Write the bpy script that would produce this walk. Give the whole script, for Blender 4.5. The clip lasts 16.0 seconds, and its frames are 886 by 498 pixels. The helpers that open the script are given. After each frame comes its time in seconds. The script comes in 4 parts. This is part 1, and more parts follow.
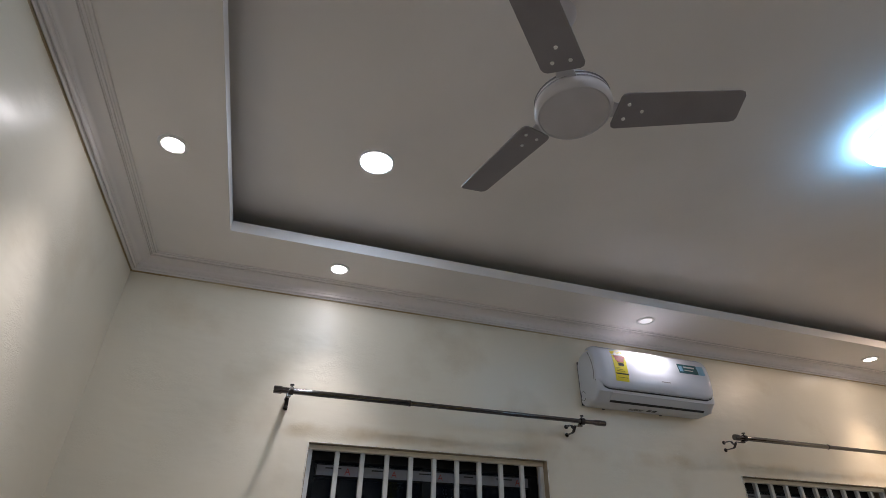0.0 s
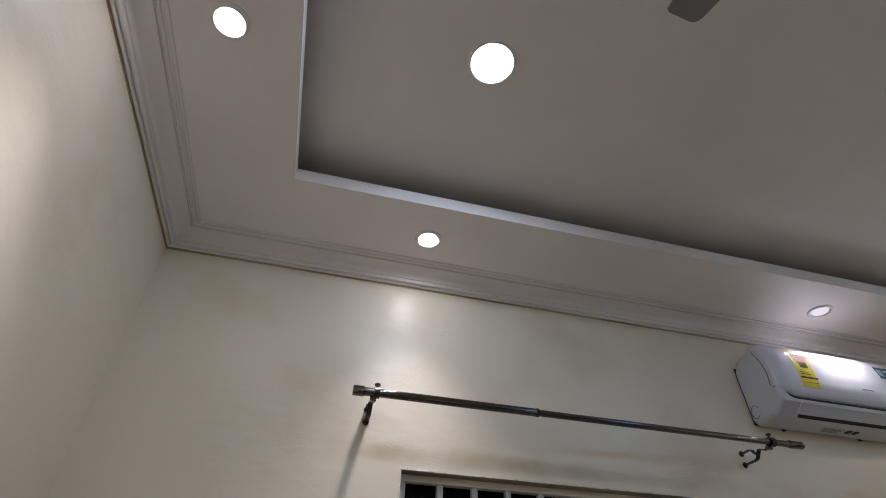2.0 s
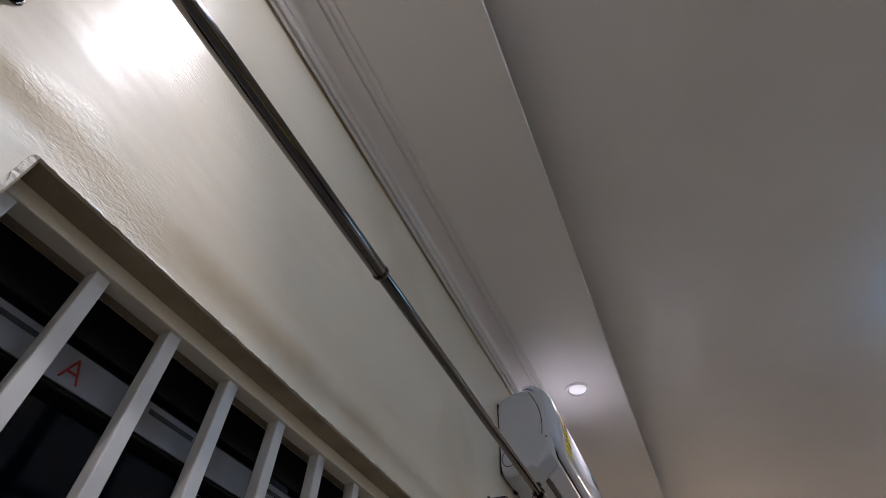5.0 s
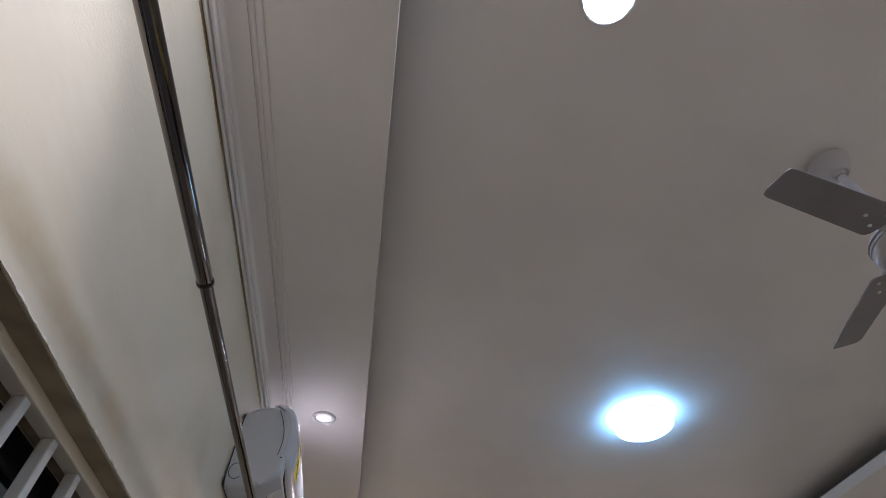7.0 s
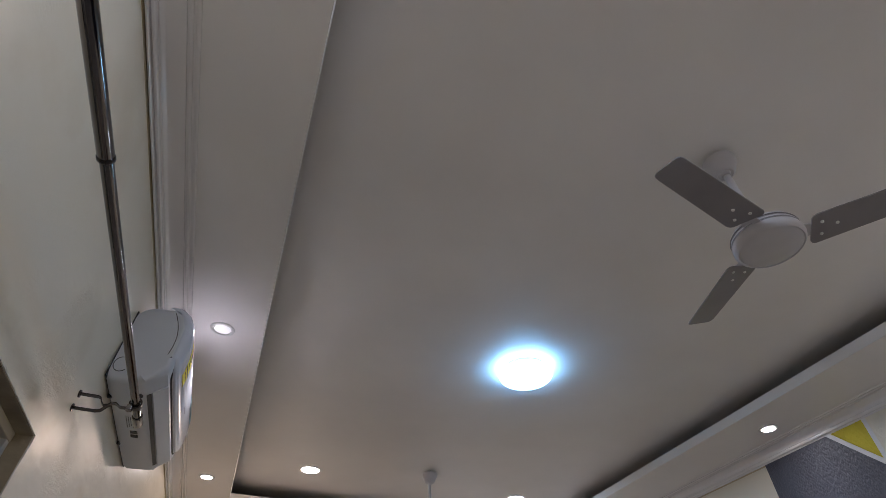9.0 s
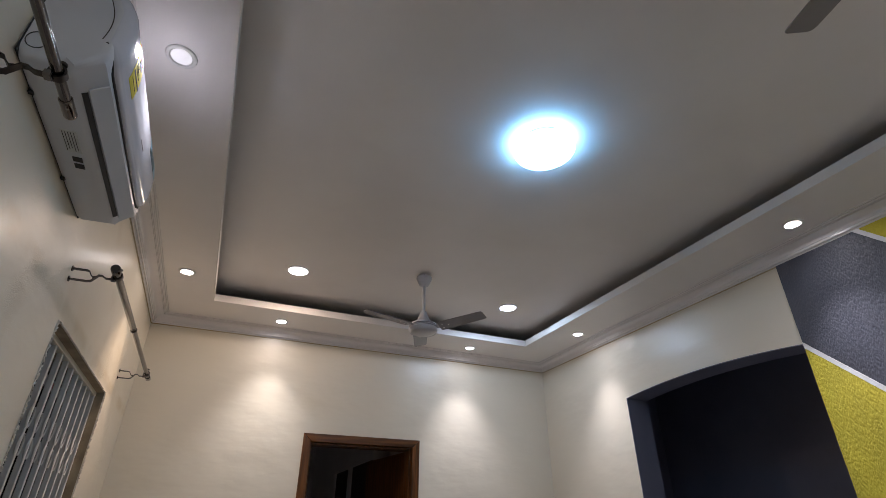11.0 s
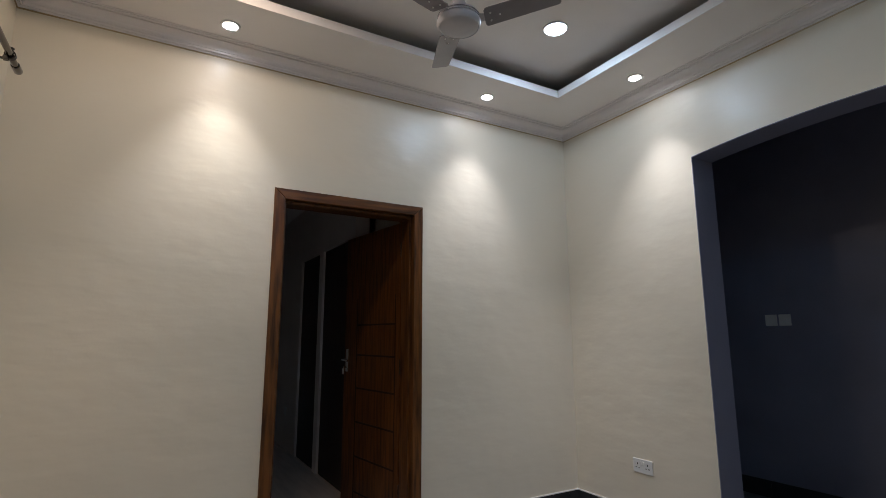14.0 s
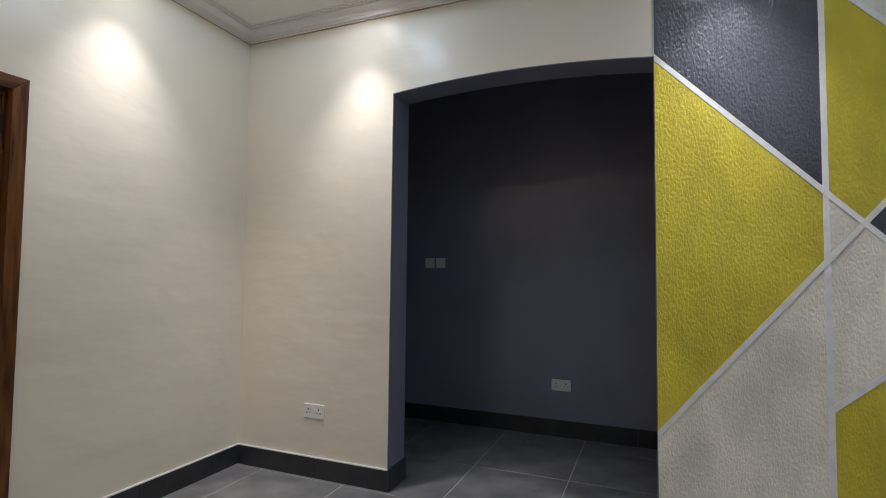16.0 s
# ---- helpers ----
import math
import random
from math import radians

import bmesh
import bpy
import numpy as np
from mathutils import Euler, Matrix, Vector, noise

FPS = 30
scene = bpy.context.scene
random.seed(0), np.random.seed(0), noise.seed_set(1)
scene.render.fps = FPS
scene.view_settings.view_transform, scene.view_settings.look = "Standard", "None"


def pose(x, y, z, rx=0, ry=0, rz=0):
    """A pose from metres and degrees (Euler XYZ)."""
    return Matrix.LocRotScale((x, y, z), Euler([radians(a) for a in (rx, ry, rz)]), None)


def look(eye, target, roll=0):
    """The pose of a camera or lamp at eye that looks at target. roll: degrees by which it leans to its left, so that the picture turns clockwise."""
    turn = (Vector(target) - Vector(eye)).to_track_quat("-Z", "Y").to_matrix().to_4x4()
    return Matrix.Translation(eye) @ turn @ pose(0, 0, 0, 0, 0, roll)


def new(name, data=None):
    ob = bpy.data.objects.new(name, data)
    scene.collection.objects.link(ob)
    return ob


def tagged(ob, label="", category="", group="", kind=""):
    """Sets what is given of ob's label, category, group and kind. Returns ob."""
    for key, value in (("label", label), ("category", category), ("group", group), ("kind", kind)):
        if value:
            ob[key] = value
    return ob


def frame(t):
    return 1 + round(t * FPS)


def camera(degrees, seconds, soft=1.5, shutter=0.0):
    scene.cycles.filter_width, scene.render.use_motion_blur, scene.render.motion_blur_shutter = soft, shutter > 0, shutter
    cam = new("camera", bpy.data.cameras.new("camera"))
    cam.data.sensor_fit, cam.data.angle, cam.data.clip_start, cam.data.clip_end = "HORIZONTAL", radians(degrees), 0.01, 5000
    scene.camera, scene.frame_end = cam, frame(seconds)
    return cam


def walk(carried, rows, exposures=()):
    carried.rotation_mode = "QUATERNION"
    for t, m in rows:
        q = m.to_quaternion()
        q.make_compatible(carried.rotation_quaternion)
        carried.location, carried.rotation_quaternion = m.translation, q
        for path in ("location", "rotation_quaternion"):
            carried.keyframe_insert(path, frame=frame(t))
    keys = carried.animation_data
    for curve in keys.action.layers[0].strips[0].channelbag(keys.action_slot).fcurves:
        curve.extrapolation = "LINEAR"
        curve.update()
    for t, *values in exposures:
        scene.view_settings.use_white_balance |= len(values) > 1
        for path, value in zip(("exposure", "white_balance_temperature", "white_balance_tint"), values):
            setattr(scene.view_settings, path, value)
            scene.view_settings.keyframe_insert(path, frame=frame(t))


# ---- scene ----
cam = camera(82.2, 16.0, soft=0.5)
PATH = [
    (0, (2.496, 0.755, 1.599), (0.883, 1.284, 2.655), 1.0),
    (0.5, (2.289, 0.711, 1.558), (0.676, 1.114, 2.67), 1.0),
    (1, (2.139, 0.707, 1.541), (0.556, 1.073, 2.707), 1.0),
    (1.5, (1.899, 0.676, 1.549), (0.347, 1.035, 2.758), 1.2),
    (2, (1.68, 0.651, 1.563), (0.194, 1.023, 2.848), 1.2),
    (2.5, (1.425, 0.679, 1.557), (0.003, 1.11, 2.896), 1.4),
    (3, (1.181, 0.711, 1.585), (-0.135, 1.268, 2.983), 1.4),
    (3.5, (0.947, 0.722, 1.592), (-0.249, 1.455, 3.017), 2.0),
    (4, (0.757, 0.757, 1.597), (-0.232, 1.696, 3.06), 2.1),
    (4.5, (0.591, 0.83, 1.583), (-0.175, 1.891, 3.096), 0.6),
    (5, (0.509, 0.871, 1.621), (-0.069, 2.059, 3.123), 2.7),
    (5.2, (0.488, 0.87, 1.62), (0.005, 2.081, 3.136), 2.2),
    (7.5, (0.462, 0.68, 1.601), (0.764, 1.928, 3.134), -0.4),
    (8, (0.485, 0.67, 1.589), (0.864, 1.93, 3.095), -0.1),
    (10.3, (0.55, 0.995, 1.427), (1.175, 2.503, 2.583), 0.1),
    (10.5, (0.573, 1.095, 1.414), (1.218, 2.634, 2.516), 0.1),
    (11, (0.6, 1.281, 1.395), (1.289, 2.887, 2.368), 0.1),
    (11.5, (0.613, 1.513, 1.361), (1.337, 3.174, 2.207), 0.1),
    (12, (0.611, 1.745, 1.347), (1.37, 3.449, 2.068), 0.1),
    (12.5, (0.648, 1.996, 1.301), (1.436, 3.725, 1.927), 0.0),
    (13, (0.674, 2.197, 1.278), (1.486, 3.951, 1.793), 0.0),
    (13.5, (0.678, 2.393, 1.238), (1.522, 4.157, 1.659), -0.2),
    (14, (0.677, 2.568, 1.214), (1.657, 4.278, 1.554), -0.1),
    (14.5, (0.733, 2.698, 1.191), (1.929, 4.283, 1.432), 0.0),
    (15, (0.828, 2.817, 1.199), (2.299, 4.161, 1.359), 0.2),
    (15.5, (0.874, 2.893, 1.211), (2.555, 3.971, 1.321), 0.2),
    (16, (0.877, 2.991, 1.237), (2.723, 3.753, 1.337), 0.6),
]
walk(cam, [(t, look(eye, target, roll)) for t, eye, target, roll in PATH],
     exposures=[(0, 0.1, 6150, 16), (2, 0.03, 6200, 19), (4.5, -0.06, 6050, 19), (7.5, 0.2, 6000, 19), (11, 0.02, 6050, 17), (12.5, 0.08, 6250, 15), (13.5, 0.0, 6150, 13), (14.5, 0.1, 5850, 12), (15.4, 0.44, 6000, 12), (16, 0.42, 6150, 12)])

# ---------- world, large lights, exposure ----------
world = bpy.data.worlds.new("night")
world.use_nodes = True
scene.world = world
world.node_tree.nodes["Background"].inputs[0].default_value = (0.10, 0.14, 0.25, 1)
world.node_tree.nodes["Background"].inputs[1].default_value = 0.006

# room: window wall x = 0, back wall y = 0, door wall y = L, arch wall x = W
W, L, SOFFIT, TRAY, CORN = 3.489, 5.498, 2.845, 2.978, 2.779
TX0, TX1, TY0, TY1 = 0.418, 3.010, 0.443, 5.028
SMALL_W, BIG_W, DOME_E = 2.4, 15.0, 17.0
BEAM_W = 44.0
COOL, NEUTRAL, WARM = (0.64, 0.82, 1.0), (1.0, 0.955, 0.93), (1.0, 0.74, 0.50)
SMALL = [(0.930, 0.262), (2.571, 0.262), (0.239, 0.953), (0.242, 2.766), (0.244, 4.597),
         (0.921, 5.260), (2.571, 5.260), (3.242, 4.573), (3.242, 2.672), (3.242, 0.93)]
BIG = [(0.927, 0.980, COOL), (2.585, 0.980, COOL), (0.921, 4.576, WARM), (2.585, 4.578, COOL)]


def spot(name, x, y, z, watts, colour, size, blend, radius):
    d = bpy.data.lights.new(name, "SPOT")
    d.energy, d.color, d.spot_size, d.spot_blend, d.shadow_soft_size = watts, colour, radians(size), blend, radius
    o = new(name, d)
    o.location = (x, y, z)
    return o


for i, (sx, sy) in enumerate(SMALL):
    tone = WARM if i == 4 else (1.0, 0.93, 0.84) if i == 5 else NEUTRAL
    share = 0.62 if i == 2 else 0.72 if i < 2 else 1.3 if i == 8 else 0.22 if i == 3 else 1.0
    spot("downlight_lamp", sx, sy, SOFFIT - 0.012, SMALL_W * (6.0 if i == 3 else share), tone, 124, 1.0, 0.034)
    spot("downlight_beam", sx, sy, SOFFIT - 0.012, BEAM_W * share, tone, 78, 1.0, 0.030)
for sx, sy, sc in BIG:
    spot("panel_lamp", sx, sy, TRAY - 0.012, BIG_W * (0.6 if sy < 2 else 1.0), sc, 178, 0.2, 0.07)

# ---------- materials ----------


def material(name, base, rough=0.5, metal=0.0, var=0.08, scale=6.0, fine=120.0, bump=0.15, stretch=(1, 1, 1), tint=None, coat=0.0, spec=0.5, rvar=0.1):
    """Two scales of noise on colour, roughness and relief."""
    m = bpy.data.materials.new(name)
    m.use_nodes = True
    nt = m.node_tree
    b = nt.nodes["Principled BSDF"]
    b.inputs["Metallic"].default_value = metal
    b.inputs["Specular IOR Level"].default_value = spec
    b.inputs["Coat Weight"].default_value = coat
    b.inputs["Coat Roughness"].default_value = 0.15
    tc = nt.nodes.new("ShaderNodeTexCoord")
    mp = nt.nodes.new("ShaderNodeMapping")
    mp.inputs["Scale"].default_value = stretch
    nt.links.new(tc.outputs["Object"], mp.inputs["Vector"])
    n1 = nt.nodes.new("ShaderNodeTexNoise")
    n1.inputs["Scale"].default_value, n1.inputs["Detail"].default_value = scale, 5
    n2 = nt.nodes.new("ShaderNodeTexNoise")
    n2.inputs["Scale"].default_value, n2.inputs["Detail"].default_value = fine, 3
    for n in (n1, n2):
        nt.links.new(mp.outputs["Vector"], n.inputs["Vector"])
    mix = nt.nodes.new("ShaderNodeMix")
    mix.data_type = "RGBA"
    lo = tint or tuple(c * (1 - var * 2) for c in base)
    hi = tuple(min(1.0, c * (1 + var)) for c in base)
    mix.inputs["A"].default_value, mix.inputs["B"].default_value = (*lo, 1), (*hi, 1)
    ramp = nt.nodes.new("ShaderNodeMapRange")
    ramp.inputs["From Min"].default_value, ramp.inputs["From Max"].default_value = 0.3, 0.6
    nt.links.new(n1.outputs["Fac"], ramp.inputs["Value"])
    nt.links.new(ramp.outputs["Result"], mix.inputs["Factor"])
    nt.links.new(mix.outputs["Result"], b.inputs["Base Color"])
    rr = nt.nodes.new("ShaderNodeMapRange")
    rr.inputs["To Min"].default_value, rr.inputs["To Max"].default_value = max(0.02, rough - rvar), min(1, rough + rvar)
    nt.links.new(n1.outputs["Fac"], rr.inputs["Value"])
    nt.links.new(rr.outputs["Result"], b.inputs["Roughness"])
    bp = nt.nodes.new("ShaderNodeBump")
    bp.inputs["Strength"].default_value, bp.inputs["Distance"].default_value = bump, 0.004
    nt.links.new(n2.outputs["Fac"], bp.inputs["Height"])
    nt.links.new(bp.outputs["Normal"], b.inputs["Normal"])
    return m


def glow(name, colour, strength):
    m = bpy.data.materials.new(name)
    m.use_nodes = True
    b = m.node_tree.nodes["Principled BSDF"]
    b.inputs["Base Color"].default_value = (0.8, 0.8, 0.8, 1)
    b.inputs["Emission Color"].default_value = (*colour, 1)
    b.inputs["Emission Strength"].default_value = strength
    return m


def wall_paint(name, base, rough, stain, band=False):
    """Satin paint rolled over uneven plaster: long waves, roller grain, worn tan stains."""
    m = material(name, base, rough, var=0.012, scale=1.6, fine=60, bump=0.05, rvar=0.03)
    nt = m.node_tree
    nt.nodes["Map Range"].inputs["From Min"].default_value, nt.nodes["Map Range"].inputs["From Max"].default_value = 0.2, 0.8
    b = nt.nodes["Principled BSDF"]
    tc = nt.nodes["Texture Coordinate"]
    wave = nt.nodes.new("ShaderNodeTexNoise")
    wave.inputs["Scale"].default_value, wave.inputs["Detail"].default_value = 3.0, 2
    nt.links.new(tc.outputs["Object"], wave.inputs["Vector"])
    bp2 = nt.nodes.new("ShaderNodeBump")
    bp2.inputs["Strength"].default_value, bp2.inputs["Distance"].default_value = 0.25, 0.03
    nt.links.new(wave.outputs["Fac"], bp2.inputs["Height"])
    nt.links.new(bp2.outputs["Normal"], nt.nodes["Bump"].inputs["Normal"])
    mw = nt.nodes.new("ShaderNodeMapping")
    mw.inputs["Scale"].default_value = (1, 1, 2.6)
    nt.links.new(tc.outputs["Object"], mw.inputs["Vector"])
    tr = nt.nodes.new("ShaderNodeTexNoise")
    tr.inputs["Scale"].default_value, tr.inputs["Detail"].default_value = 2.6, 3
    nt.links.new(mw.outputs["Vector"], tr.inputs["Vector"])
    bp3 = nt.nodes.new("ShaderNodeBump")
    bp3.inputs["Strength"].default_value, bp3.inputs["Distance"].default_value = 0.32, 0.016
    nt.links.new(tr.outputs["Fac"], bp3.inputs["Height"])
    nt.links.new(bp3.outputs["Normal"], bp2.inputs["Normal"])
    if stain:
        # patches of rough trowelled plaster
        pm = nt.nodes.new("ShaderNodeTexNoise")
        pm.inputs["Scale"].default_value, pm.inputs["Detail"].default_value = 3.4, 2
        nt.links.new(tc.outputs["Object"], pm.inputs["Vector"])
        pr = nt.nodes.new("ShaderNodeMapRange")
        pr.inputs["From Min"].default_value, pr.inputs["From Max"].default_value = 0.50, 0.60
        nt.links.new(pm.outputs["Fac"], pr.inputs["Value"])
        cr = nt.nodes.new("ShaderNodeTexNoise")
        cr.inputs["Scale"].default_value, cr.inputs["Detail"].default_value, cr.inputs["Distortion"].default_value = 55, 5, 1.5
        nt.links.new(mw.outputs["Vector"], cr.inputs["Vector"])
        mu = nt.nodes.new("ShaderNodeMath")
        mu.operation = "MULTIPLY"
        nt.links.new(pr.outputs["Result"], mu.inputs[0])
        nt.links.new(cr.outputs["Fac"], mu.inputs[1])
        bp4 = nt.nodes.new("ShaderNodeBump")
        bp4.inputs["Strength"].default_value, bp4.inputs["Distance"].default_value = 0.28, 0.005
        nt.links.new(mu.outputs["Value"], bp4.inputs["Height"])
        nt.links.new(bp4.outputs["Normal"], bp3.inputs["Normal"])
        st = nt.nodes.new("ShaderNodeTexNoise")
        st.inputs["Scale"].default_value, st.inputs["Detail"].default_value = 2.2, 6
        nt.links.new(tc.outputs["Object"], st.inputs["Vector"])
        rg = nt.nodes.new("ShaderNodeMapRange")
        rg.inputs["From Min"].default_value, rg.inputs["From Max"].default_value = 0.56, 0.72
        rg.inputs["To Max"].default_value = 0.35
        nt.links.new(st.outputs["Fac"], rg.inputs["Value"])
        mx = nt.nodes.new("ShaderNodeMix")
        mx.data_type = "RGBA"
        mx.inputs["B"].default_value = (0.50, 0.38, 0.22, 1)
        nt.links.new(rg.outputs["Result"], mx.inputs["Factor"])
        nt.links.new(nt.nodes["Mix"].outputs["Result"], mx.inputs["A"])
        nt.links.new(mx.outputs["Result"], b.inputs["Base Color"])
        if band:
            # tan band over the plaster just above the window heads, broken by noise
            sp = nt.nodes.new("ShaderNodeSeparateXYZ")
            nt.links.new(tc.outputs["Object"], sp.inputs["Vector"])
            lo = nt.nodes.new("ShaderNodeMapRange")
            lo.interpolation_type = "SMOOTHSTEP"
            lo.inputs["From Min"].default_value, lo.inputs["From Max"].default_value = 2.06, 2.11
            hi = nt.nodes.new("ShaderNodeMapRange")
            hi.interpolation_type = "SMOOTHSTEP"
            hi.inputs["From Min"].default_value, hi.inputs["From Max"].default_value = 2.165, 2.13
            for q in (lo, hi):
                nt.links.new(sp.outputs["Z"], q.inputs["Value"])
            sn = nt.nodes.new("ShaderNodeTexNoise")
            sn.inputs["Scale"].default_value, sn.inputs["Detail"].default_value = 5.5, 5
            nt.links.new(tc.outputs["Object"], sn.inputs["Vector"])
            sr = nt.nodes.new("ShaderNodeMapRange")
            sr.inputs["From Min"].default_value, sr.inputs["From Max"].default_value, sr.inputs["To Max"].default_value = 0.40, 0.68, 0.5
            nt.links.new(sn.outputs["Fac"], sr.inputs["Value"])
            m1 = nt.nodes.new("ShaderNodeMath")
            m2 = nt.nodes.new("ShaderNodeMath")
            m1.operation = m2.operation = "MULTIPLY"
            nt.links.new(lo.outputs["Result"], m1.inputs[0])
            nt.links.new(hi.outputs["Result"], m1.inputs[1])
            near = nt.nodes.new("ShaderNodeMapRange")
            near.inputs["From Min"].default_value, near.inputs["From Max"].default_value = 0.68, 0.86
            nt.links.new(sp.outputs["Y"], near.inputs["Value"])
            m0 = nt.nodes.new("ShaderNodeMath")
            m0.operation = "MULTIPLY"
            nt.links.new(m1.outputs["Value"], m0.inputs[0])
            nt.links.new(near.outputs["Result"], m0.inputs[1])
            nt.links.new(m0.outputs["Value"], m2.inputs[0])
            nt.links.new(sr.outputs["Result"], m2.inputs[1])
            m3 = nt.nodes.new("ShaderNodeMix")
            m3.data_type = "RGBA"
            m3.inputs["B"].default_value = (0.56, 0.42, 0.22, 1)
            nt.links.new(m2.outputs["Value"], m3.inputs["Factor"])
            nt.links.new(mx.outputs["Result"], m3.inputs["A"])
            nt.links.new(m3.outputs["Result"], b.inputs["Base Color"])
    return m


def bark(name, base, rough):
    """Thick textured render dragged downwards: short vertical worm tracks."""
    m = material(name, base, rough, var=0.10, scale=5, fine=90, bump=0.25, stretch=(1, 1, 0.5))
    nt = m.node_tree
    tc = nt.nodes["Texture Coordinate"]
    mp = nt.nodes.new("ShaderNodeMapping")
    mp.inputs["Scale"].default_value = (1, 1, 0.5)
    nt.links.new(tc.outputs["Object"], mp.inputs["Vector"])
    vo = nt.nodes.new("ShaderNodeTexNoise")
    vo.inputs["Scale"].default_value, vo.inputs["Detail"].default_value, vo.inputs["Distortion"].default_value = 120, 3, 0.15
    nt.links.new(mp.outputs["Vector"], vo.inputs["Vector"])
    rg = nt.nodes.new("ShaderNodeMapRange")
    rg.inputs["From Min"].default_value, rg.inputs["From Max"].default_value = 0.36, 0.60
    nt.links.new(vo.outputs["Fac"], rg.inputs["Value"])
    bp = nt.nodes.new("ShaderNodeBump")
    bp.inputs["Strength"].default_value, bp.inputs["Distance"].default_value = 0.5, 0.0035
    nt.links.new(rg.outputs["Result"], bp.inputs["Height"])
    nt.links.new(bp.outputs["Normal"], nt.nodes["Bump"].inputs["Normal"])
    return m


def wood(name, dark, light, rough, grain=(6, 6, 0.5)):
    m = material(name, light, rough, tint=dark, scale=7, fine=60, bump=0.12, stretch=grain, coat=0.12, spec=0.35)
    return m


def glass_mat(name):
    m = bpy.data.materials.new(name)
    m.use_nodes = True
    b = m.node_tree.nodes["Principled BSDF"]
    b.inputs["Base Color"].default_value = (0.55, 0.62, 0.66, 1)
    b.inputs["Roughness"].default_value = 0.02
    b.inputs["IOR"].default_value = 1.3
    b.inputs["Transmission Weight"].default_value = 1.0
    return m


M_WALL = wall_paint("cream_satin_paint", (0.79, 0.725, 0.60), 0.33, False)
M_WALL_ST = wall_paint("cream_satin_paint_stained", (0.79, 0.72, 0.585), 0.33, True)
M_WALL_WIN = wall_paint("cream_satin_paint_banded", (0.79, 0.72, 0.585), 0.33, True, True)
M_CEIL = material("ceiling_white_matt", (0.88, 0.84, 0.82), 0.45, var=0.02, scale=2, fine=80, bump=0.03)
M_CORN = material("cornice_white_gloss", (0.86, 0.82, 0.815), 0.16, var=0.003, scale=3, fine=60, bump=0.0, rvar=0.005)
M_SLATE = material("slate_grey_paint", (0.225, 0.23, 0.31), 0.42, var=0.05, scale=2, fine=70, bump=0.06)
M_TILE = material("grey_floor_tile", (0.205, 0.202, 0.205), 0.34, var=0.2, scale=5, fine=45, bump=0.05)
M_GROUT = material("grey_grout", (0.55, 0.54, 0.53), 0.8, var=0.1, scale=20, bump=0.2)
M_SKIRT = material("black_skirting_tile", (0.034, 0.035, 0.038), 0.35, var=0.15, scale=9, bump=0.04)
M_YEL = bark("textured_mustard_render", (0.66, 0.55, 0.05), 0.8)
M_GRY = bark("textured_slate_render", (0.075, 0.077, 0.098), 0.33)
M_CRM = bark("textured_cream_render", (0.84, 0.79, 0.69), 0.75)
M_STRIPE = material("white_divider_paint", (0.84, 0.83, 0.82), 0.5, var=0.04, scale=20, bump=0.1)
M_WOOD = wood("reddish_hardwood", (0.032, 0.010, 0.002), (0.155, 0.058, 0.012), 0.36)
M_WOODH = wood("reddish_hardwood_rail", (0.032, 0.010, 0.002), (0.155, 0.058, 0.012), 0.36, (0.5, 6, 6))
M_LEAF = wood("hardwood_leaf", (0.035, 0.011, 0.002), (0.16, 0.055, 0.010), 0.36)
M_STEEL = material("brushed_gunmetal", (0.16, 0.145, 0.135), 0.11, metal=1.0, var=0.03, scale=30, fine=300, bump=0.01, rvar=0.03)
M_CHROME = material("bright_chrome", (0.75, 0.74, 0.72), 0.2, metal=1.0, var=0.02, scale=30, bump=0.0)
M_DSTEEL = material("dark_bronze_metal", (0.065, 0.055, 0.05), 0.3, metal=1.0, var=0.1, scale=30, fine=200, bump=0.05)
M_BARS = material("white_gloss_enamel", (0.64, 0.63, 0.61), 0.34, var=0.05, scale=14, fine=120, bump=0.06)
M_ALU = material("dark_aluminium", (0.010, 0.010, 0.011), 0.4, metal=0.0, var=0.1, scale=20, bump=0.03, spec=0.2)
M_PRINT = material("printed_white_paper", (0.62, 0.62, 0.60), 0.5, var=0.05, scale=20, bump=0.0)
M_FILM = material("white_protective_film", (0.22, 0.22, 0.24), 0.5, var=0.05, scale=20, bump=0.1)
M_GLASS = glass_mat("window_glass")
M_AC = material("white_glossy_plastic", (0.70, 0.71, 0.77), 0.16, var=0.015, scale=4, fine=90, bump=0.01, rvar=0.04)
M_AC2 = material("white_matt_plastic", (0.64, 0.645, 0.67), 0.32, var=0.02, scale=4, bump=0.02)
M_BLACK = material("black_plastic", (0.015, 0.015, 0.017), 0.45, var=0.1, scale=10, bump=0.03)
M_PLAS = material("white_switch_plastic", (0.80, 0.79, 0.77), 0.3, var=0.02, scale=10, bump=0.01)
M_STY = material("yellow_label_paper", (0.80, 0.66, 0.02), 0.5, var=0.03, scale=20, bump=0.02)
M_RED = material("red_label_ink", (0.33, 0.012, 0.01), 0.5, var=0.05, scale=20, bump=0.0)
M_TEAL = material("teal_label_ink", (0.02, 0.10, 0.12), 0.4, var=0.05, scale=20, bump=0.0)
M_LBLUE = material("pale_blue_label", (0.25, 0.45, 0.6), 0.4, var=0.05, scale=20, bump=0.0)
M_INK = material("black_label_ink", (0.02, 0.02, 0.02), 0.5, var=0.05, scale=20, bump=0.0)
M_FAN = material("fan_white_enamel", (0.60, 0.575, 0.60), 0.32, var=0.03, scale=8, fine=150, bump=0.03)
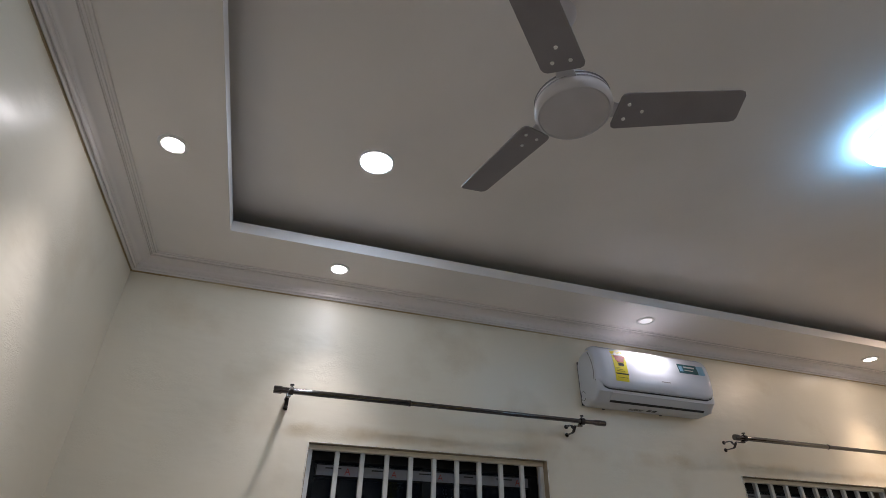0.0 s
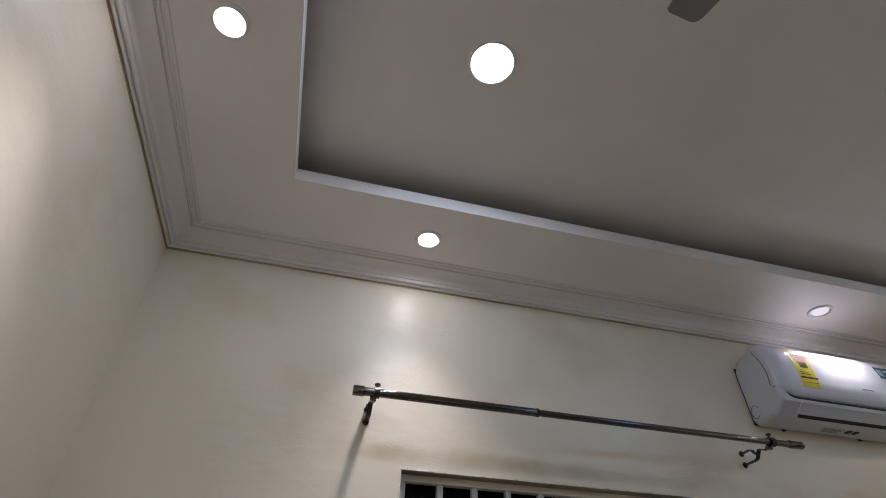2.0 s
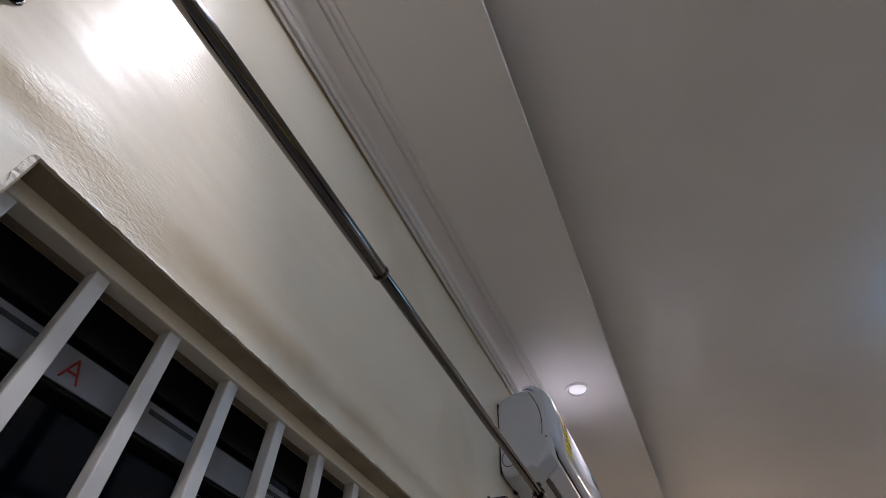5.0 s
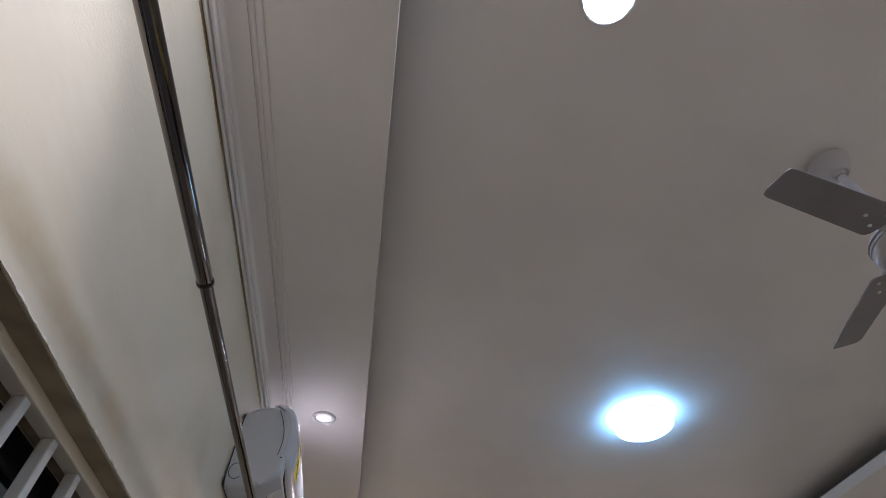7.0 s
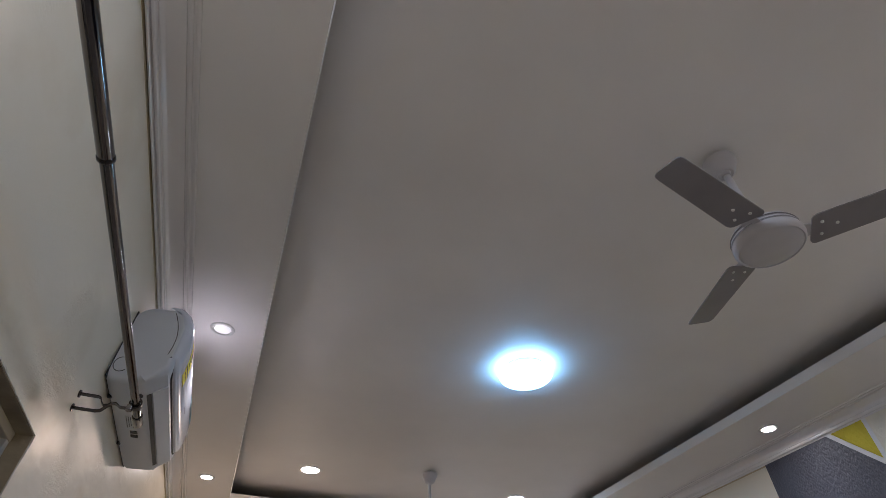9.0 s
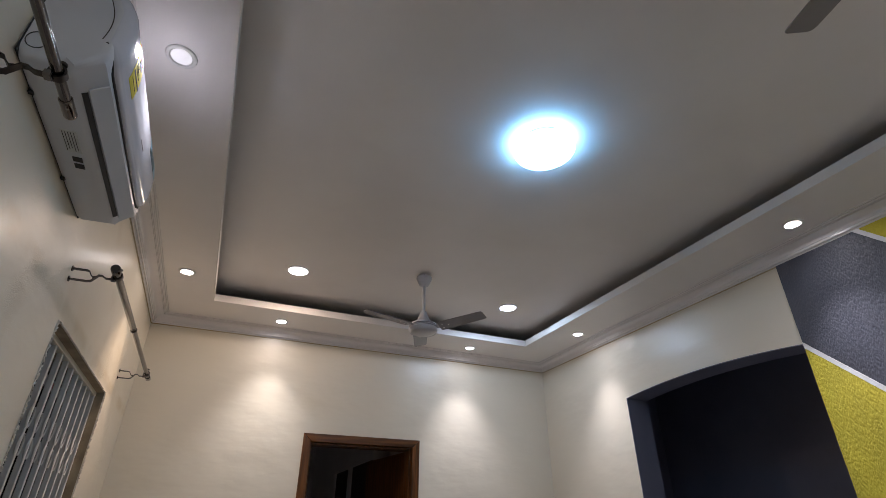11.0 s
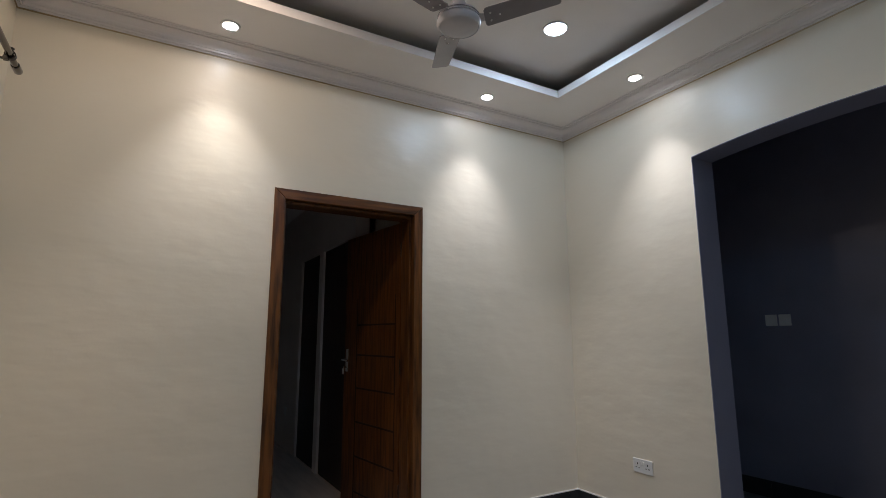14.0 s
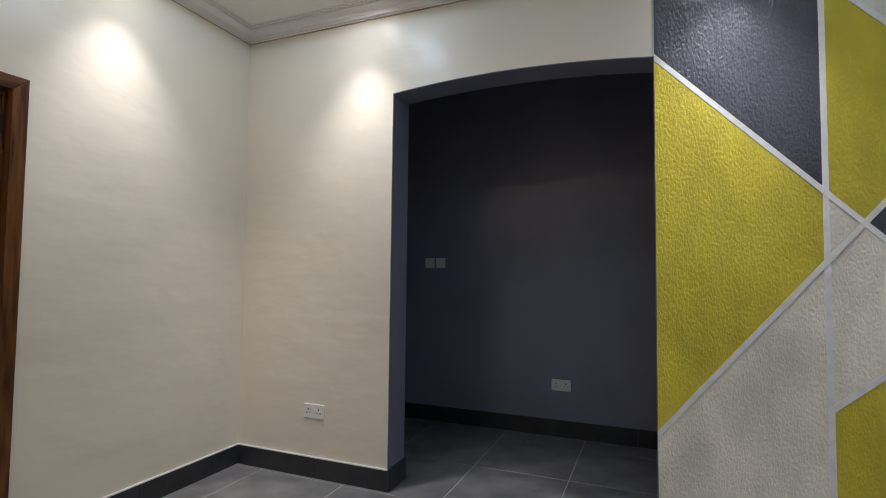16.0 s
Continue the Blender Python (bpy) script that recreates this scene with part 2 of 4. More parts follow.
# the same enamel darkened: shade under the blades is in this colour
M_FANG = material("fan_enamel_shaded", (0.27, 0.25, 0.265), 0.34, var=0.04, scale=8, fine=150, bump=0.03)
M_RING = material("white_lamp_trim", (0.80, 0.79, 0.78), 0.35, var=0.02, scale=20, bump=0.02)
M_LED = glow("led_neutral", (1.0, 0.96, 0.92), 55.0)
M_LEDD = glow("led_dim", (1.0, 0.95, 0.93), 0.5)
M_LEDW = glow("led_warm", (1.0, 0.90, 0.78), 45.0)
M_LEDC = glow("led_cool", (0.80, 0.92, 1.0), 22.0)
M_DOME = glow("dome_cool_opal", (0.27, 0.64, 1.0), DOME_E)
M_GROOVE = material("dark_wood_joint", (0.015, 0.005, 0.002), 0.6, var=0.1, scale=20, bump=0.0)
M_CRUST = material("broken_white_plaster", (0.80, 0.77, 0.70), 0.8, tint=(0.50, 0.43, 0.33), scale=30, fine=160, bump=0.5)
M_REVEAL = material("brown_plaster", (0.36, 0.29, 0.19), 0.7, tint=(0.22, 0.17, 0.11), scale=9, fine=70, bump=0.3)
M_HALLF = material("pale_wood_look_tile", (0.72, 0.63, 0.57), 0.45, tint=(0.58, 0.50, 0.45), scale=3, fine=60, bump=0.04, stretch=(5, 0.6, 1))
M_HALLW = material("hall_beige_paint", (0.80, 0.75, 0.72), 0.5, var=0.03, scale=2, bump=0.05)

# ---------- mesh helpers ----------


def part(name, bm, mat, parent=None, label="", smooth=None):
    """Links a bmesh as one mesh object under a thing or a part."""
    bmesh.ops.recalc_face_normals(bm, faces=bm.faces)
    me = bpy.data.meshes.new(name)
    bm.to_mesh(me)
    bm.free()
    me.materials.append(mat)
    if smooth is not None:
        me.shade_smooth()
        me.set_sharp_from_angle(angle=radians(smooth))
    o = new(name, me)
    if parent is not None:
        o.parent = parent
    if label:
        o["label"] = label
    return o


def box(bm, x0, x1, y0, y1, z0, z1, bevel=0.0, seg=2):
    r = bmesh.ops.create_cube(bm, size=1.0, matrix=Matrix.LocRotScale(((x0 + x1) / 2, (y0 + y1) / 2, (z0 + z1) / 2), None, (x1 - x0, y1 - y0, z1 - z0)))
    if bevel:
        vs = set(r["verts"])
        es = [e for e in bm.edges if e.verts[0] in vs and e.verts[1] in vs]
        bmesh.ops.bevel(bm, geom=es, offset=bevel, segments=seg, affect="EDGES", profile=0.5)
    return bm


def bx(*a, **k):
    return box(bmesh.new(), *a, **k)


def lathe(bm, profile, seg=32, at=(0, 0, 0)):
    """Turns (radius, z) pairs about the upright axis."""
    rings = []
    for r, z in profile:
        if r < 1e-6:
            rings.append([bm.verts.new((at[0], at[1], at[2] + z))])
        else:
            rings.append([bm.verts.new((at[0] + r * math.cos(2 * math.pi * k / seg), at[1] + r * math.sin(2 * math.pi * k / seg), at[2] + z)) for k in range(seg)])
    for a, b in zip(rings, rings[1:]):
        for k in range(seg):
            q = [a[k % len(a)], a[(k + 1) % len(a)], b[(k + 1) % len(b)], b[k % len(b)]]
            u = list(dict.fromkeys(q))
            if len(u) > 2:
                bm.faces.new(u)
    return bm


def prism(bm, pts, place, depth):
    """Extrudes a 2D polygon: place(u, v, w) gives the 3D point, w = 0 or depth."""
    a = [bm.verts.new(place(u, v, 0)) for u, v in pts]
    b = [bm.verts.new(place(u, v, depth)) for u, v in pts]
    bm.faces.new(a)
    bm.faces.new(b[::-1])
    for k in range(len(pts)):
        j = (k + 1) % len(pts)
        bm.faces.new((a[k], a[j], b[j], b[k]))
    return bm


def tube(bm, pts, radius, seg=10, flat=1.0):
    """A round or flattened bar along a line of points."""
    pts = [Vector(p) for p in pts]
    rings = []
    for i, p in enumerate(pts):
        d = (pts[min(i + 1, len(pts) - 1)] - pts[max(i - 1, 0)]).normalized()
        up = Vector((0, 1, 0)) if abs(d.y) < 0.9 else Vector((0, 0, 1))
        s = d.cross(up).normalized()
        t = s.cross(d).normalized()
        rings.append([bm.verts.new(p + radius * (math.cos(2 * math.pi * k / seg) * s * flat + math.sin(2 * math.pi * k / seg) * t)) for k in range(seg)])
    for a, b in zip(rings, rings[1:]):
        for k in range(seg):
            bm.faces.new((a[k], a[(k + 1) % seg], b[(k + 1) % seg], b[k]))
    bm.faces.new(rings[0])
    bm.faces.new(rings[-1][::-1])
    return bm


def strap(bm, pts, wide, thick):
    """A flat metal strip bent along (x, z) points, its width along y."""
    rows = []
    for i, p in enumerate(pts):
        a, b = Vector(pts[max(i - 1, 0)]), Vector(pts[min(i + 1, len(pts) - 1)])
        d = (b - a).normalized()
        n = Vector((-d.y, d.x)) * thick / 2
        rows.append([bm.verts.new((p[0] + sg * n.x, yy, p[1] + sg * n.y)) for sg, yy in ((1, -wide / 2), (1, wide / 2), (-1, wide / 2), (-1, -wide / 2))])
    for a, b in zip(rows, rows[1:]):
        for k in range(4):
            bm.faces.new((a[k], a[(k + 1) % 4], b[(k + 1) % 4], b[k]))
    bm.faces.new(rows[0])
    bm.faces.new(rows[-1][::-1])
    return bm


def thing(name, label, category, group="", at=(0, 0, 0), turn=0.0):
    o = new(name)
    o.matrix_basis = pose(*at, 0, 0, turn)
    return tagged(o, label, category, group)


# ---------- structure ----------
T = 0.20          # wall thickness
WIN1, WIN2 = (0.949, 2.160), (3.436, 4.647)
WZ0, WZ1 = 0.86, 2.066
HX = 4.90         # far wall of the dark room behind the arch
ARCH0, ARCH1, ARCHZ = 2.974, 4.398, 2.302
DX0, DX1, DZ = 1.241, 2.195, 2.062
TOP = 3.15

bm = bmesh.new()
ys = [-T, WIN1[0], WIN1[1], WIN2[0], WIN2[1], L + T]
for k in range(5):
    if k in (1, 3):
        box(bm, -T, 0, ys[k], ys[k + 1], -0.1, WZ0)
        box(bm, -T, 0, ys[k], ys[k + 1], WZ1, TOP)
    else:
        box(bm, -T, 0, ys[k], ys[k + 1], -0.1, TOP)
wall_west = tagged(part("wall_west", bm, M_WALL_WIN), "cream satin painted plaster wall with two barred windows", "wall", kind="structure")

bm = bmesh.new()
box(bm, 0, W + T, -T, 0, -0.1, TOP)
wall_south = tagged(part("wall_south", bm, M_WALL_ST), "plain cream satin painted plaster wall", "wall", kind="structure")

bm = bmesh.new()
box(bm, 0, DX0 + 0.03, L, L + T, -0.1, TOP)
box(bm, DX1 - 0.03, W + T, L, L + T, -0.1, TOP)
box(bm, DX0 + 0.03, DX1 - 0.03, L, L + T, DZ - 0.03, TOP)
wall_north = tagged(part("wall_north", bm, M_WALL), "cream satin painted wall with a doorway", "wall", kind="structure")


def arch_z(y):
    u = (y - (ARCH0 + ARCH1) / 2) / ((ARCH1 - ARCH0) / 2)
    return ARCHZ + 0.040 * (1 - u * u)


bm = bmesh.new()
box(bm, W, W + T, 0, ARCH0, -0.1, TOP)
box(bm, W, W + T, ARCH1, L, -0.1, TOP)
N = 24
pts = [(ARCH0 + (ARCH1 - ARCH0) * k / N, arch_z(ARCH0 + (ARCH1 - ARCH0) * k / N)) for k in range(N + 1)]
prism(bm, pts + [(ARCH1, TOP), (ARCH0, TOP)], lambda u, v, w: (W + w, u, v), T)
wall_east = tagged(part("wall_east", bm, M_WALL), "cream satin painted wall with a low arched opening", "wall", kind="structure")
# grey painted lining of the opening, 4 mm proud
bm = bmesh.new()
ring = [(ARCH0, 0.0)] + pts + [(ARCH1, 0.0)]
inner = [(ARCH0 + 0.004, 0.0)] + [(min(max(u, ARCH0 + 0.004), ARCH1 - 0.004), v - 0.004) for u, v in pts] + [(ARCH1 - 0.004, 0.0)]
for k in range(len(ring) - 1):
    prism(bm, [ring[k], ring[k + 1], inner[k + 1], inner[k]], lambda u, v, w: (W - 0.002 + w, u, v), T + 0.004)
tagged(part("trim_arch", bm, M_SLATE), "slate grey painted arch lining", "arch lining", kind="structure")

# dark room behind the arch
LBL = "slate grey painted wall of the unlit adjoining room"
for nm, dims in (("wall_dining_east", (HX, HX + 0.1, 1.2, L + T)), ("wall_dining_north", (W + T, HX, L + 0.002, L + T)), ("wall_dining_south", (W + T, HX, 1.1, 1.2)),
                 ("wall_dining_west", (W + T + 0.001, W + T + 0.006, 1.2, ARCH0)), ("wall_dining_pier", (W + T + 0.001, W + T + 0.006, ARCH1, L))):
    tagged(part(nm, bx(*dims, -0.1, TOP), M_SLATE), LBL, "wall", kind="structure")
# unseen ceiling, its slate colour chosen to keep bounced light down
tagged(part("ceiling_dining", bx(W + T, HX, 1.2, L, 2.85, 2.95), M_SLATE), "unseen ceiling of the unlit adjoining room, slate grey to cut bounce light", "ceiling", kind="structure")

# corridor behind the door
HLX = 2.078
bm = bmesh.new()
OP = [(6.46, 7.32), (7.44, 8.10)]
box(bm, HLX, HLX + 0.12, L + T + 0.75, OP[0][0], -0.1, 2.6)
box(bm, HLX, HLX + 0.12, OP[0][1], OP[1][0], -0.1, 2.6)
box(bm, HLX, HLX + 0.12, OP[1][1], 9.6, -0.1, 2.6)
for a, b in OP:
    box(bm, HLX, HLX + 0.12, a, b, 2.02, 2.6)
box(bm, 2.25, 2.4, L + T, L + T + 0.75, -0.1, 2.6)
box(bm, 0.75, 0.9, L + T, 9.6, -0.1, 2.6)
box(bm, 0.75, 3.4, 9.6, 9.7, -0.1, 2.6)
tagged(part("wall_corridor", bm, M_HALLW), "beige painted walls of the unlit corridor", "wall", kind="structure")
bm = bmesh.new()
box(bm, 3.3, 3.4, L + T, 9.6, -0.1, 2.6)
tagged(part("wall_side_rooms", bm, M_SLATE), "dark wall of the unlit side rooms", "wall", kind="structure")
# near-black panels painted as the darkness inside the open corridor doorways
M_DOORWAY_DARK = material("doorway_darkness", (0.025, 0.012, 0.008), 0.5, var=0.15, scale=6, bump=0.05, stretch=(5, 5, 0.5))
for n, (a, b) in enumerate(OP):
    tagged(part("door_%d" % (n + 2), bx(HLX + 0.022, HLX + 0.062, a + 0.002, b - 0.002, 0.004, 2.018), M_DOORWAY_DARK), "dark panel for the unlit opening of a corridor doorway", "door", kind="structure")
tagged(part("ceiling_corridor", bx(0.75, 3.4, L + T, 9.7, 2.6, 2.7), M_CEIL), "white corridor ceiling", "ceiling", kind="structure")
tagged(part("floor_corridor", bx(0.75, 3.4, L + T, 9.7, -0.1, 0.002), M_HALLF), "pale wood-look tiled corridor floor", "floor", kind="structure")

# ceiling: lowered border with a lip round the raised middle
bm = bmesh.new()
box(bm, 0, W, 0, L, TRAY, TRAY + 0.08)
ceiling = tagged(part("ceiling", bm, M_CEIL), "raised matt white middle of the tray ceiling", "ceiling", kind="structure")
LIP = 0.052
bm = bmesh.new()
for x0, x1, y0, y1 in ((0, TX0, 0, L), (TX1, W, 0, L), (TX0, TX1, 0, TY0), (TX0, TX1, TY1, L)):
    box(bm, x0, x1, y0, y1, SOFFIT, SOFFIT + 0.012)
for x0, x1, y0, y1 in ((TX0 - 0.012, TX0, TY0 - 0.012, TY1 + 0.012), (TX1, TX1 + 0.012, TY0 - 0.012, TY1 + 0.012), (TX0, TX1, TY0 - 0.012, TY0), (TX0, TX1, TY1, TY1 + 0.012)):
    box(bm, x0, x1, y0, y1, SOFFIT + 0.012, SOFFIT + LIP)
tagged(part("ceiling_border", bm, M_CEIL), "lowered white ceiling border with a cove lip", "ceiling", kind="structure")

# dark boards added on the border's top to deepen the cove's shade
M_COVE_SHADE = material("cove_shade_dark", (0.10, 0.09, 0.08), 0.8, var=0.15, scale=8, bump=0.2)
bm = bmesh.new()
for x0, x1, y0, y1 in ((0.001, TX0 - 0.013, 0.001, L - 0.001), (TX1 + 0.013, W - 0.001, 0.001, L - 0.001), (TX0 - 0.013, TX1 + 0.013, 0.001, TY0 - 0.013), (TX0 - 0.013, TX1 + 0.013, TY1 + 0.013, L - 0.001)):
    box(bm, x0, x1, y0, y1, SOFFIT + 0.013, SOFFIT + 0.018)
tagged(part("trim_cove_shade", bm, M_COVE_SHADE), "dark board added to deepen the shade in the ceiling cove", "cove board", kind="structure")

# cornice: one profile run round the room, mitred
H = SOFFIT - CORN
prof = [(0.0045, 0.022), (0.0048, -0.001), (0.009, -0.001), (0.011, 0.002), (0.0115, 0.011), (0.0135, 0.012)]
prof += [(0.019 - 0.0055 * math.cos(a), 0.0115 - 0.0065 * math.sin(a)) for a in [math.pi * k / 6 for k in range(7)]]
prof += [(0.0250, 0.021), (0.0285, 0.0215)]
prof += [(0.0285 + 0.052 * (1 - math.cos(a)), 0.0215 + 0.031 * math.sin(a)) for a in [math.pi / 2 * k / 10 for k in range(11)]]
prof += [(0.0810, 0.060), (0.0850, 0.061)]
prof += [(0.0900 - 0.0050 * math.cos(a), 0.0600 - 0.0045 * math.sin(a)) for a in [math.pi * k / 5 for k in range(6)]]
prof += [(0.0960, 0.0625), (0.1010, 0.0625), (0.1030, 0.0600), (0.1100, 0.0590), (0.1130, 0.0615), (0.1140, H - 0.0006)]
bm = bmesh.new()
rows = []
for d, h in prof:
    rows.append([bm.verts.new(p) for p in ((d, d, CORN + h), (W - d, d, CORN + h), (W - d, L - d, CORN + h), (d, L - d, CORN + h))])
for a, b in zip(rows, rows[1:]):
    for k in range(4):
        bm.faces.new((a[k], a[(k + 1) % 4], b[(k + 1) % 4], b[k]))
tagged(part("cornice", bm, M_CORN, smooth=50), "white moulded plaster cornice", "cornice", kind="structure")

# tan filler smeared along the top of the walls, just under the cornice
M_FILLER = material("tan_filler", (0.40, 0.29, 0.15), 0.6, tint=(0.62, 0.53, 0.38), scale=3, fine=40, bump=0.2)
bm = bmesh.new()
for x0, x1, y0, y1 in ((0, 0.0012, 0, L), (W - 0.0012, W, ARCH0, L), (0.0012, W - 0.0012, 0, 0.0012), (0.0012, W - 0.0012, L - 0.0012, L)):
    box(bm, x0, x1, y0, y1, CORN - 0.007, CORN + 0.010)
tagged(part("trim_filler", bm, M_FILLER), "tan filler line under the cornice", "filler line", kind="structure")

floor = tagged(part("floor", bx(-0.1, HX, -0.1, L + T - 0.001, -0.12, -0.0018), M_GROUT), "dark grey square floor tiles with pale joints", "floor", kind="structure")


# ---------- windows ----------
def window(name, y0, y1, other):
    w = thing(name, "barred window in a rough plastered opening, night outside", "window")
    tagged(w, kind="structure")
    ym = (y0 + y1) / 2
    z0, z1 = WZ0, WZ1
    fr = bmesh.new()
    xa, xb = -0.165, -0.115
    for a in ((y0, y1, z0, z0 + 0.05), (y0, y1, z1 - 0.06, z1), (y0, y0 + 0.05, z0 + 0.05, z1 - 0.06), (y1 - 0.05, y1, z0 + 0.05, z1 - 0.06), (ym - 0.03, ym + 0.03, z0 + 0.05, z1 - 0.06)):
        box(fr, xa, xb, *a, bevel=0.004)
    box(fr, xa + 0.005, xb - 0.001, y0 + 0.05, y1 - 0.05, z1 - 0.125, z1 - 0.070, bevel=0.003)
    f = part("window_frame", fr, M_ALU, w, "dark aluminium sliding frame")
    part("film", bx(xb, xb + 0.003, y0 + 0.06, y1 - 0.06, z1 - 0.120, z1 - 0.076), M_FILM, f, "white protective film")
    r = random.Random(5)
    yy = y0 + 0.1
    while yy < y1 - 0.15:
        ln = r.uniform(0.05, 0.09)
        part("film_print", bx(xb + 0.003, xb + 0.0045, yy, yy + ln, z1 - 0.091, z1 - 0.085), M_INK, f)
        q = bmesh.new()
        y2 = yy + ln + 0.03
        for c0, c1 in (((-0.012, -0.014), (0.0, 0.014)), ((0.0, 0.014), (0.012, -0.014)), ((-0.007, -0.003), (0.008, -0.003))):
            tube(q, [(xb + 0.003, y2 + c0[0], z1 - 0.099 + c0[1]), (xb + 0.003, y2 + c1[0], z1 - 0.099 + c1[1])], 0.0016, 6)
        part("film_letter", q, M_RED, f, "red printed letter")
        yy += ln + r.uniform(0.10, 0.16)
    for a, b in ((y0 + 0.05, ym - 0.03), (ym + 0.03, y1 - 0.05)):
        p = part("pane", bx(-0.143, -0.137, a, b, z0 + 0.05, z1 - 0.06), M_GLASS, w)
        p.visible_shadow = False
    part("reveal_head", bx(-0.112, -0.001, y0, y1, z1 - 0.0025, z1), M_REVEAL, w, "brownish plaster lining")
    for a in (y0, y1 - 0.0025):
        part("reveal_side", bx(-0.112, -0.001, a, a + 0.0025, z0, z1 - 0.003), M_REVEAL, w, "brownish plaster lining")
    # guard: rails, upright bars, scrolls
    g = part("guard_rail", bx(-0.068, -0.038, y0 + 0.002, y1 - 0.002, z1 - 0.024, z1 - 0.002, bevel=0.002), M_WALL_ST, w, "white painted steel rail")
    part("guard_rail", bx(-0.068, -0.038, y0 + 0.002, y1 - 0.002, z0 + 0.004, z0 + 0.034, bevel=0.002), M_BARS, w)
    for a in (y0 + 0.002, y1 - 0.024):
        part("guard_stile", bx(-0.066, -0.040, a, a + 0.022, z0 + 0.034, z1 - 0.024, bevel=0.002), M_BARS, w)
    n = 9
    step = (y1 - y0 - 0.026) / (n + 1)
    bar = None
    for k in range(n):
        c = y0 + 0.022 + step * (k + 1)
        if bar is None:
            bar = part("guard_bar", bx(-0.0105, 0.0105, -0.0105, 0.0105, z0 + 0.034, z1 - 0.024, bevel=0.0025), M_BARS, w, "white painted square steel bar")
            bar.location = (-0.053, c, 0)
        else:
            o = bar.copy()
            scene.collection.objects.link(o)
            o.location = (-0.053, c, 0)
    sc = None
    for zc in (1.72, 1.10):
        for k in range(n):
            c = y0 + 0.022 + step * (k + 1)
            if sc is None:
                b2 = bmesh.new()
                for s in (-1, 1):
                    for v in (-1, 1):
                        tube(b2, [(0, s * (0.011 + 0.024 * math.sin(q * 2.6) * (1 - 0.2 * q)), v * (0.01 + 0.075 * q)) for q in [i / 8 for i in range(9)]], 0.0036, 6)
                sc = part("guard_scroll", b2, M_BARS, w, "white bent steel scroll", smooth=60)
                o = sc
            else:
                o = sc.copy()
                scene.collection.objects.link(o)
            o.location = (-0.043, c, zc)
    # broken plaster edge round the opening
    r = random.Random(3 if other else 8)
    b3 = bmesh.new()

    def ragged(p0, p1, out, wide):
        """A thin crust of plaster with an uneven outer edge along an edge of the opening."""
        n = max(6, int((Vector(p1) - Vector(p0)).length / 0.0045))
        wv = 0.5
        pv = None
        for k in range(n + 1):
            wv = min(1.0, max(0.05, wv + r.uniform(-0.42, 0.42)))
            a = Vector(p0).lerp(Vector(p1), k / n)
            b = a + Vector(out) * wide * wv
            th = r.uniform(0.002, 0.010) if other else r.uniform(0.0008, 0.0030)
            row = [b3.verts.new((0.0, a.x, a.y)), b3.verts.new((th, a.x, a.y)), b3.verts.new((th * 0.7, b.x, b.y)), b3.verts.new((-0.001, b.x, b.y))]
            if pv:
                for q in range(4):
                    b3.faces.new((pv[q], pv[(q + 1) % 4], row[(q + 1) % 4], row[q]))
            pv = row
    ragged((y0, z0), (y0, z1), (-1, 0), 0.007)
    ragged((y1, z0), (y1, z1), (1, 0), 0.034 if other else 0.007)
    ragged((y0, z1), (y1, z1), (0, 1), 0.005)
    part("plaster_edge", b3, M_CRUST, w, "rough unfinished plaster edge")
    return w


window("window_1", *WIN1, False)
window("window_2", *WIN2, True)


